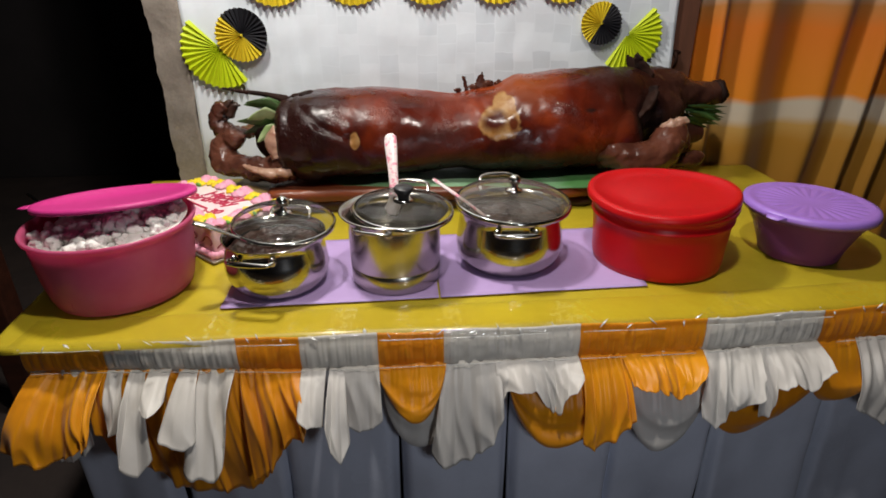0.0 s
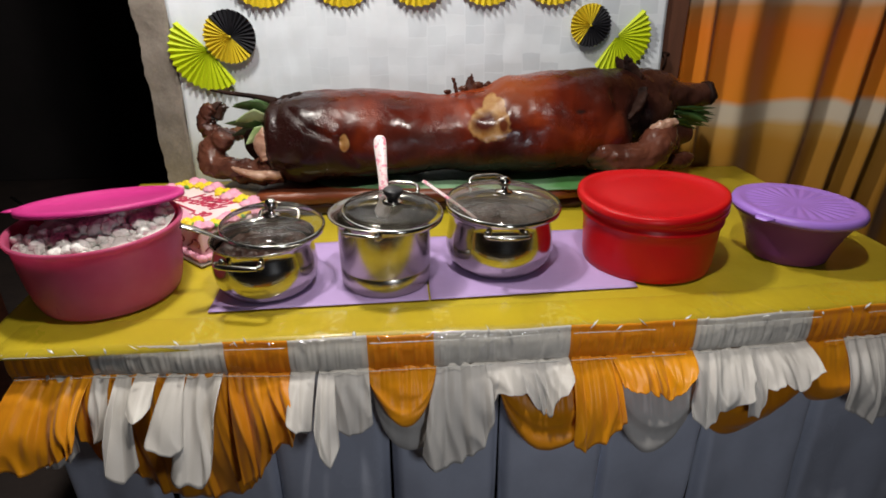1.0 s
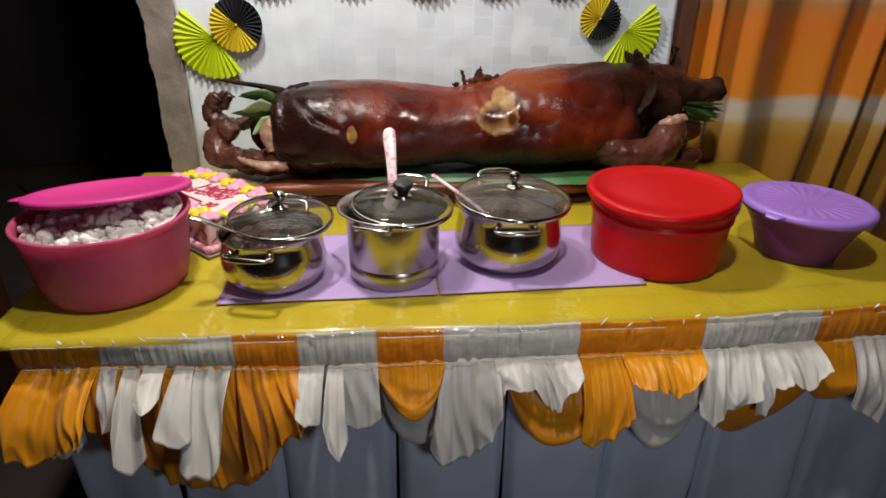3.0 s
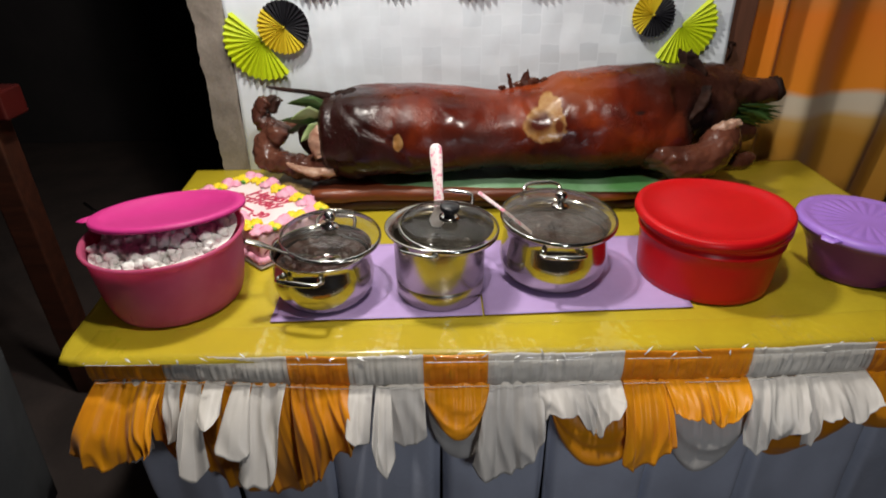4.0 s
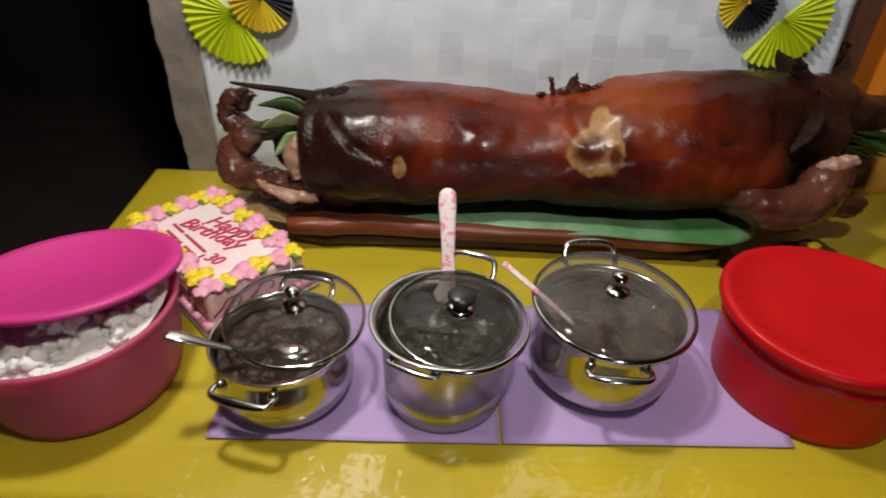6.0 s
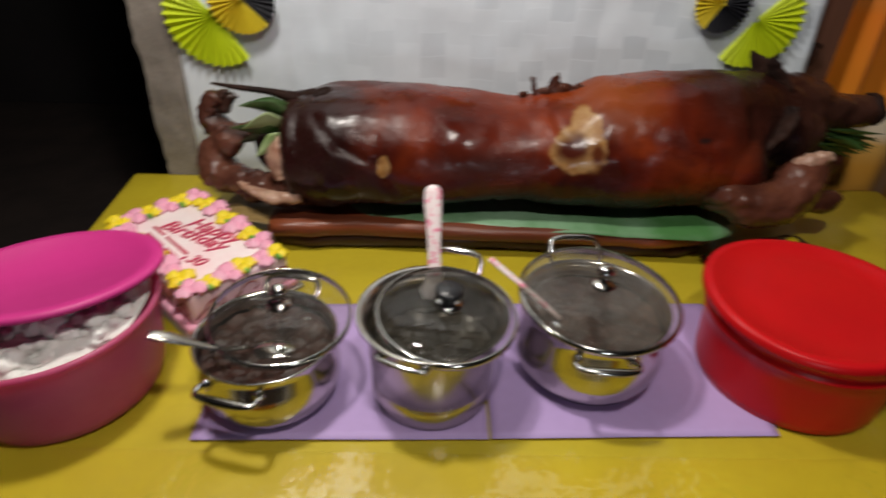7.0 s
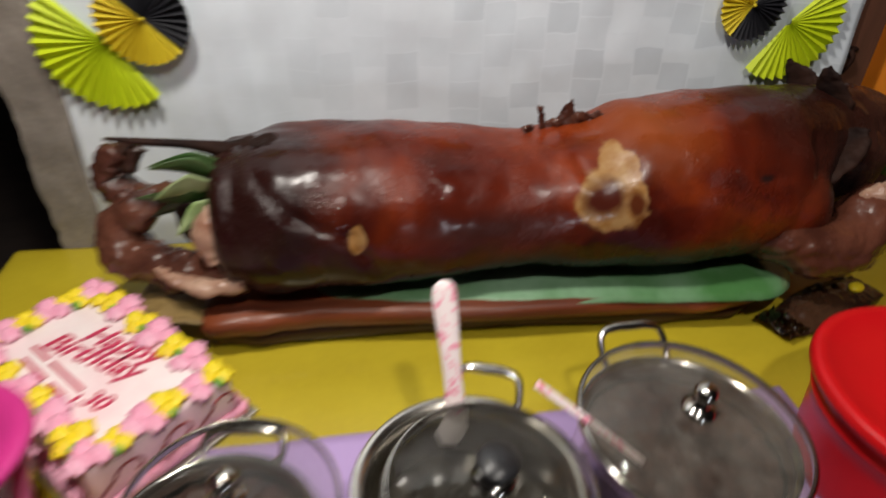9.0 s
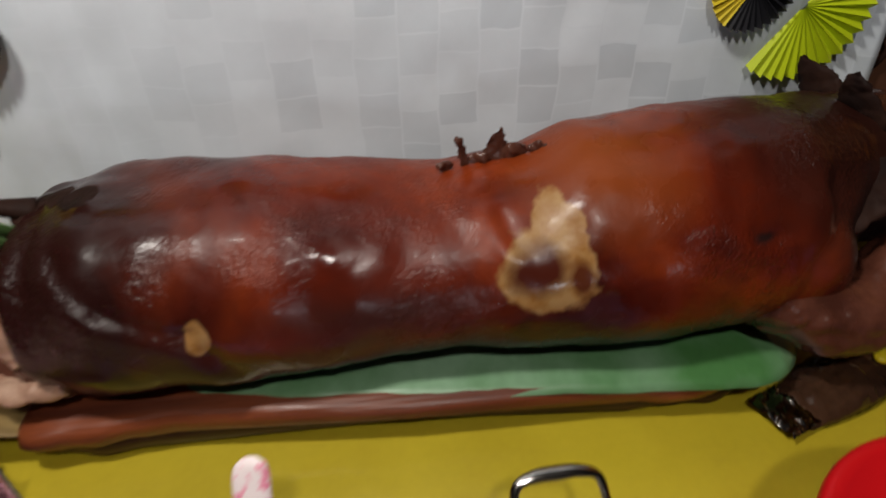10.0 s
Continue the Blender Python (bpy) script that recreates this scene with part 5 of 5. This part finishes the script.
# ---- cake ----
def cake():
    c = thing("birthday_cake", (-0.566, 1.612, TOP + 0.002), "frosted pink and white sheet cake with piped roses", "cake", rz=-43.5)
    L, W, H = 0.172, 0.101, 0.078
    edges_soft(part("cake_board", box(-L - 0.018, L + 0.018, -W - 0.018, W + 0.018, 0.0, 0.005), M["board"], c, "silver foil cake board", smooth=False), 0.002)
    bm = bmesh.new()
    box(-L, L, -W, W, 0.0055, H, bm)
    body = part("cake_body", bm, M["icing_white"], c, "white icing with a pink blush")
    edges_soft(body, 0.010, 4)
    rnd = random.Random(21)

    def ruffle(p, q, name="border"):
        bm = bmesh.new()
        n = int((Vector(q) - Vector(p)).length / 0.011)
        for i in range(n + 1):
            o = Vector(p).lerp(Vector(q), i / n)
            a = rnd.uniform(0, 3)
            ellipsoid((o.x, o.y, o.z), (0.0085, 0.0085, 0.009 + rnd.uniform(0, 0.002)), 10, 7, bm, Matrix.Rotation(a, 4, "Z") @ Matrix.Rotation(0.5, 4, "X"))
        part(name, bm, M["icing_pink"], c, "piped pink border")
    z = 0.013
    ruffle((-L, -W - 0.006, z), (L, -W - 0.006, z))
    ruffle((-L, W + 0.006, z), (L, W + 0.006, z))
    ruffle((L + 0.006, -W, z), (L + 0.006, W, z))
    ruffle((-L - 0.006, -W, z), (-L - 0.006, W, z))

    def rose(x, y, s, key):
        n = 5 if key == "icing_yellow" else 6
        bm = bmesh.new()
        turn = rnd.uniform(0, 6.28)
        for q in range(3):
            ph = rnd.uniform(0, 3)
            w = s * rnd.uniform(0.52, 0.68)

            def petals(a, r, z, ph=ph, w=w):
                k = r / (1.15 * w)
                return (1 + 0.18 * k * math.cos(n * a + ph) + 0.06 * math.sin(3 * a + ph), 0.18 * w * k * math.sin(n * a + ph + 9 * z / w))
            prof = [(0.0, 1.0 * w), (0.30 * w, 0.92 * w), (0.42 * w, 0.70 * w), (0.66 * w, 0.78 * w), (0.80 * w, 0.50 * w), (1.05 * w, 0.46 * w), (1.15 * w, 0.20 * w), (1.0 * w, -0.06 * w)]
            first = len(bm.verts)
            lathe(prof, 20, bm, petals)
            bm.verts.ensure_lookup_table()
            off = Vector((0.62 * s * math.cos(turn + 2.1 * q), 0.62 * s * math.sin(turn + 2.1 * q), rnd.uniform(0, 0.003)))
            for v in bm.verts[first:]:
                v.co += off
        f = part("rose", bm, M[key], c, "piped yellow roses" if key == "icing_yellow" else "piped pink roses")
        f.location = (x, y, H)
        if key == "icing_yellow":
            part("icing_leaf", ellipsoid((s * 0.95, -s * 0.3, 0.25 * s), (0.5 * s, 0.25 * s, 0.25 * s), 10, 6), M["icing_green"], f)
    ring = []
    for i in range(8):
        ring.append((-L + 0.018 + (2 * L - 0.036) * i / 7, W - 0.016))
        ring.append((-L + 0.018 + (2 * L - 0.036) * i / 7, -W + 0.016))
    for i in range(1, 5):
        ring.append((-L + 0.016, -W + 0.016 + (2 * W - 0.032) * i / 5))
        ring.append((L - 0.016, -W + 0.016 + (2 * W - 0.032) * i / 5))
    ring.sort(key=lambda q: math.atan2(q[1] / W, q[0] / L))
    for i, (x, y) in enumerate(ring):
        key = "icing_pink" if i % 2 else "icing_yellow"
        rose(x + rnd.uniform(-0.003, 0.003), y + rnd.uniform(-0.003, 0.003), rnd.uniform(0.021, 0.026) if key == "icing_pink" else rnd.uniform(0.018, 0.022), key)
    # scrolls piped on the two long and two short sides
    def scroll(o, d, n_out, length, count):
        o, d, w = Vector(o), Vector(d), Vector(n_out)
        for i in range(count):
            s0 = length * (i + 0.1) / count
            pts = []
            for k in range(14):
                t = k / 13
                a = t * 4.6
                rr = 0.016 * (1 - 0.62 * t)
                pts.append(o + d * (s0 + length / count * 0.62 - rr * math.cos(a) * 1.2 + 0.006 * t) + Vector((0, 0, 0.044 + rr * math.sin(a) - 0.002)) + w * 0.0015)
            pts.insert(0, o + d * (s0) + Vector((0, 0, 0.028)) + w * 0.0015)
            part("scroll", tube(pts, 0.0017, 7), M["icing_brown"], c, "piped brown scroll")
    scroll((L, -W, 0), (0, 1, 0), (1, 0, 0), 2 * W, 3)
    scroll((-L, -W, 0), (1, 0, 0), (0, -1, 0), 2 * L, 5)
    # lettering
    def words(text, x, y, size):
        cu = bpy.data.curves.new("lettering", "FONT")
        cu.body, cu.size, cu.extrude, cu.bevel_depth, cu.shear = text, size, 0.0010, 0.0002, 0.25
        cu.align_x = "CENTER"
        cu.materials.append(M["icing_red"])
        tmp = new("lettering", cu)
        bpy.context.view_layer.update()
        me = bpy.data.meshes.new_from_object(tmp.evaluated_get(bpy.context.evaluated_depsgraph_get()))
        bpy.data.objects.remove(tmp)
        ob = new("lettering", me)
        ob.parent = c
        ob.matrix_local = pose(x, y, H + 0.0012, 0, 0, 14)
        ob["label"] = "piped red lettering"
    words("Happy", 0.006, 0.028, 0.052)
    words("Birthday", -0.006, -0.010, 0.050)
    words("30", 0.078, -0.046, 0.038)
    words("!", 0.052, -0.066, 0.036)
    for x0, x1, y in ((-0.095, -0.050, -0.036), (-0.040, 0.045, -0.036), (-0.08, -0.015, -0.056), (-0.002, 0.036, -0.056)):
        edges_soft(part("icing_bar", box(x0, x1, y - 0.0032, y + 0.0032, H + 0.0004, H + 0.003), M["icing_red"], c), 0.0012)
    return c


cake()


# ---- paper rosettes on the cloth ----
def pleated(name, x, z, y, r, a0, a1, n, key, thing_ob, label=""):
    """Pleated paper from angle a0 to a1 (degrees, anticlockwise seen from the front)."""
    bm = bmesh.new()
    prev = None
    for i in range(2 * n + 1):
        a = radians(a0 + (a1 - a0) * i / (2 * n))
        up = i % 2
        rr = r * (1.0 if up else 0.965)
        mid = bm.verts.new((x + 0.05 * r * math.cos(a), y - (0.006 if up else 0.003), z + 0.05 * r * math.sin(a)))
        end = bm.verts.new((x + rr * math.cos(a), y - (0.0125 if up else 0.0015), z + rr * math.sin(a)))
        if prev:
            bm.faces.new((prev[0], prev[1], end, mid))
        prev = (mid, end)
    ob = part(name, bm, M[key], thing_ob, label, smooth=False)
    solid(ob, 0.0004)
    return ob


FY = WALL_Y - 0.026


def half_fan(x, z, r, a0, label):
    t = thing("paper_fan", (0, 0, 0), label, "paper fan", "paper fans on the cloth")
    pleated("fan", x, z, FY, r, a0, a0 + 172, 17, "lime", t)


def rosette(x, z, r, split, label, y=FY - 0.008, button=True):
    t = thing("paper_rosette", (0, 0, 0), label, "paper rosette", "paper rosettes on the cloth")
    pleated("yellow_half", x, z, y, r, split, split + 180, 16, "sun_yellow", t, "pleated yellow paper")
    pleated("black_half", x, z, y, r, split + 180, split + 360, 16, "black_paper", t, "pleated black paper")
    if button:
        part("button", ellipsoid((x, y - 0.009, z), (r * 0.055, 0.003, r * 0.055), 14, 8), M["sun_yellow"], t)


half_fan(-0.604, 1.160, 0.117, 134, "lime green pleated paper half fan on white cloth")
half_fan(0.642, 1.184, 0.109, -126, "lime green pleated paper half fan on white cloth")
rosette(-0.535, 1.198, 0.077, 136, "round pleated rosette, half black and half yellow paper")
rosette(0.553, 1.217, 0.064, 62, "small pleated rosette, half yellow and half black paper")
for x in (-0.425, -0.197, 0.024, 0.232, 0.432):
    rosette(x, 1.382, 0.108, 180, "yellow and black pleated rosette in the row above", FY)


# ---- bracket on the post ----
hook = thing("iron_hook", (0.812, WALL_Y - 0.006, 1.125), "small rusty dark iron hook on the wooden post", "hook")
part("plate", ellipsoid((0, 0, 0), (0.022, 0.006, 0.008), 16, 10), M["char"], hook)
part("prong", tube([(0.0, -0.004, 0.0), (0.004, -0.012, -0.012), (0.003, -0.010, -0.030), (0.0, -0.005, -0.046)], [0.006, 0.005, 0.004, 0.002], 10, 1.0, 16), M["char"], hook)


# ---- crumpled packet behind the red tub ----
def packet():
    p = thing("snack_packet", (0.655, 1.715, TOP), "crumpled shiny dark brown packet lying on the table", "packet", rz=22)

    def f(u, v):
        x = -0.13 + 0.26 * u
        y = (v - 0.5) * 0.10 * (0.65 + 0.35 * math.sin(math.pi * u))
        z = 0.004 + 0.028 * (math.sin(math.pi * u) * math.sin(math.pi * v)) ** 0.6 + 0.006 * abs(noise.noise(Vector((x * 40, y * 40, 2)))) + 0.004 * noise.noise(Vector((x * 90, y * 90, 8)))
        return (x, y, max(0.002, z))
    solid(part("wrapper", sheet(50, 26, f), M["cocoa"], p), 0.0008)
    part("foil_end", sheet(14, 14, lambda u, v: (-0.165 + 0.055 * u, (v - 0.5) * 0.070, 0.014 + 0.016 * abs(noise.noise(Vector((u * 6, v * 6, 3)))))), M["steel"], p, "bright torn foil end")
    part("seal", ellipsoid((0.05, -0.012, 0.036), (0.017, 0.012, 0.008), 16, 10), M["icing_yellow"], p, "yellow printed spot")


packet()


# ---- dark side room ----
# shelf and legs carry the side room's darkness in their colours
bench = thing("wooden_rack", (-1.48, 1.85, 0), "old red painted wooden rack standing in the dark", "rack")
edges_soft(part("shelf", box(-0.38, 0.215, -0.05, 0.05, 1.0, 1.08), M["paint_red"], bench, smooth=False), 0.006)
for x in (-0.28, 0.12):
    edges_soft(part("leg", box(x - 0.04, x + 0.04, -0.04, 0.04, 0.0, 0.999), M["wood_dark"], bench, "rack leg with the room's darkness put into its wood", smooth=False), 0.006)


def hung_cloth():
    def f(u, v):
        y = 0.75 + 0.62 * u
        z = 0.02 + 1.35 * v
        return (-1.10 - 0.02 * math.sin(u * 14) - 0.10 * (1 - v), y, z)
    ob = part("hanging_cloth", sheet(60, 20, f), M["grey_cloth"])
    tagged(solid(ob, 0.002), "grey cloth hanging in the dark beside the table", "cloth")


hung_cloth()
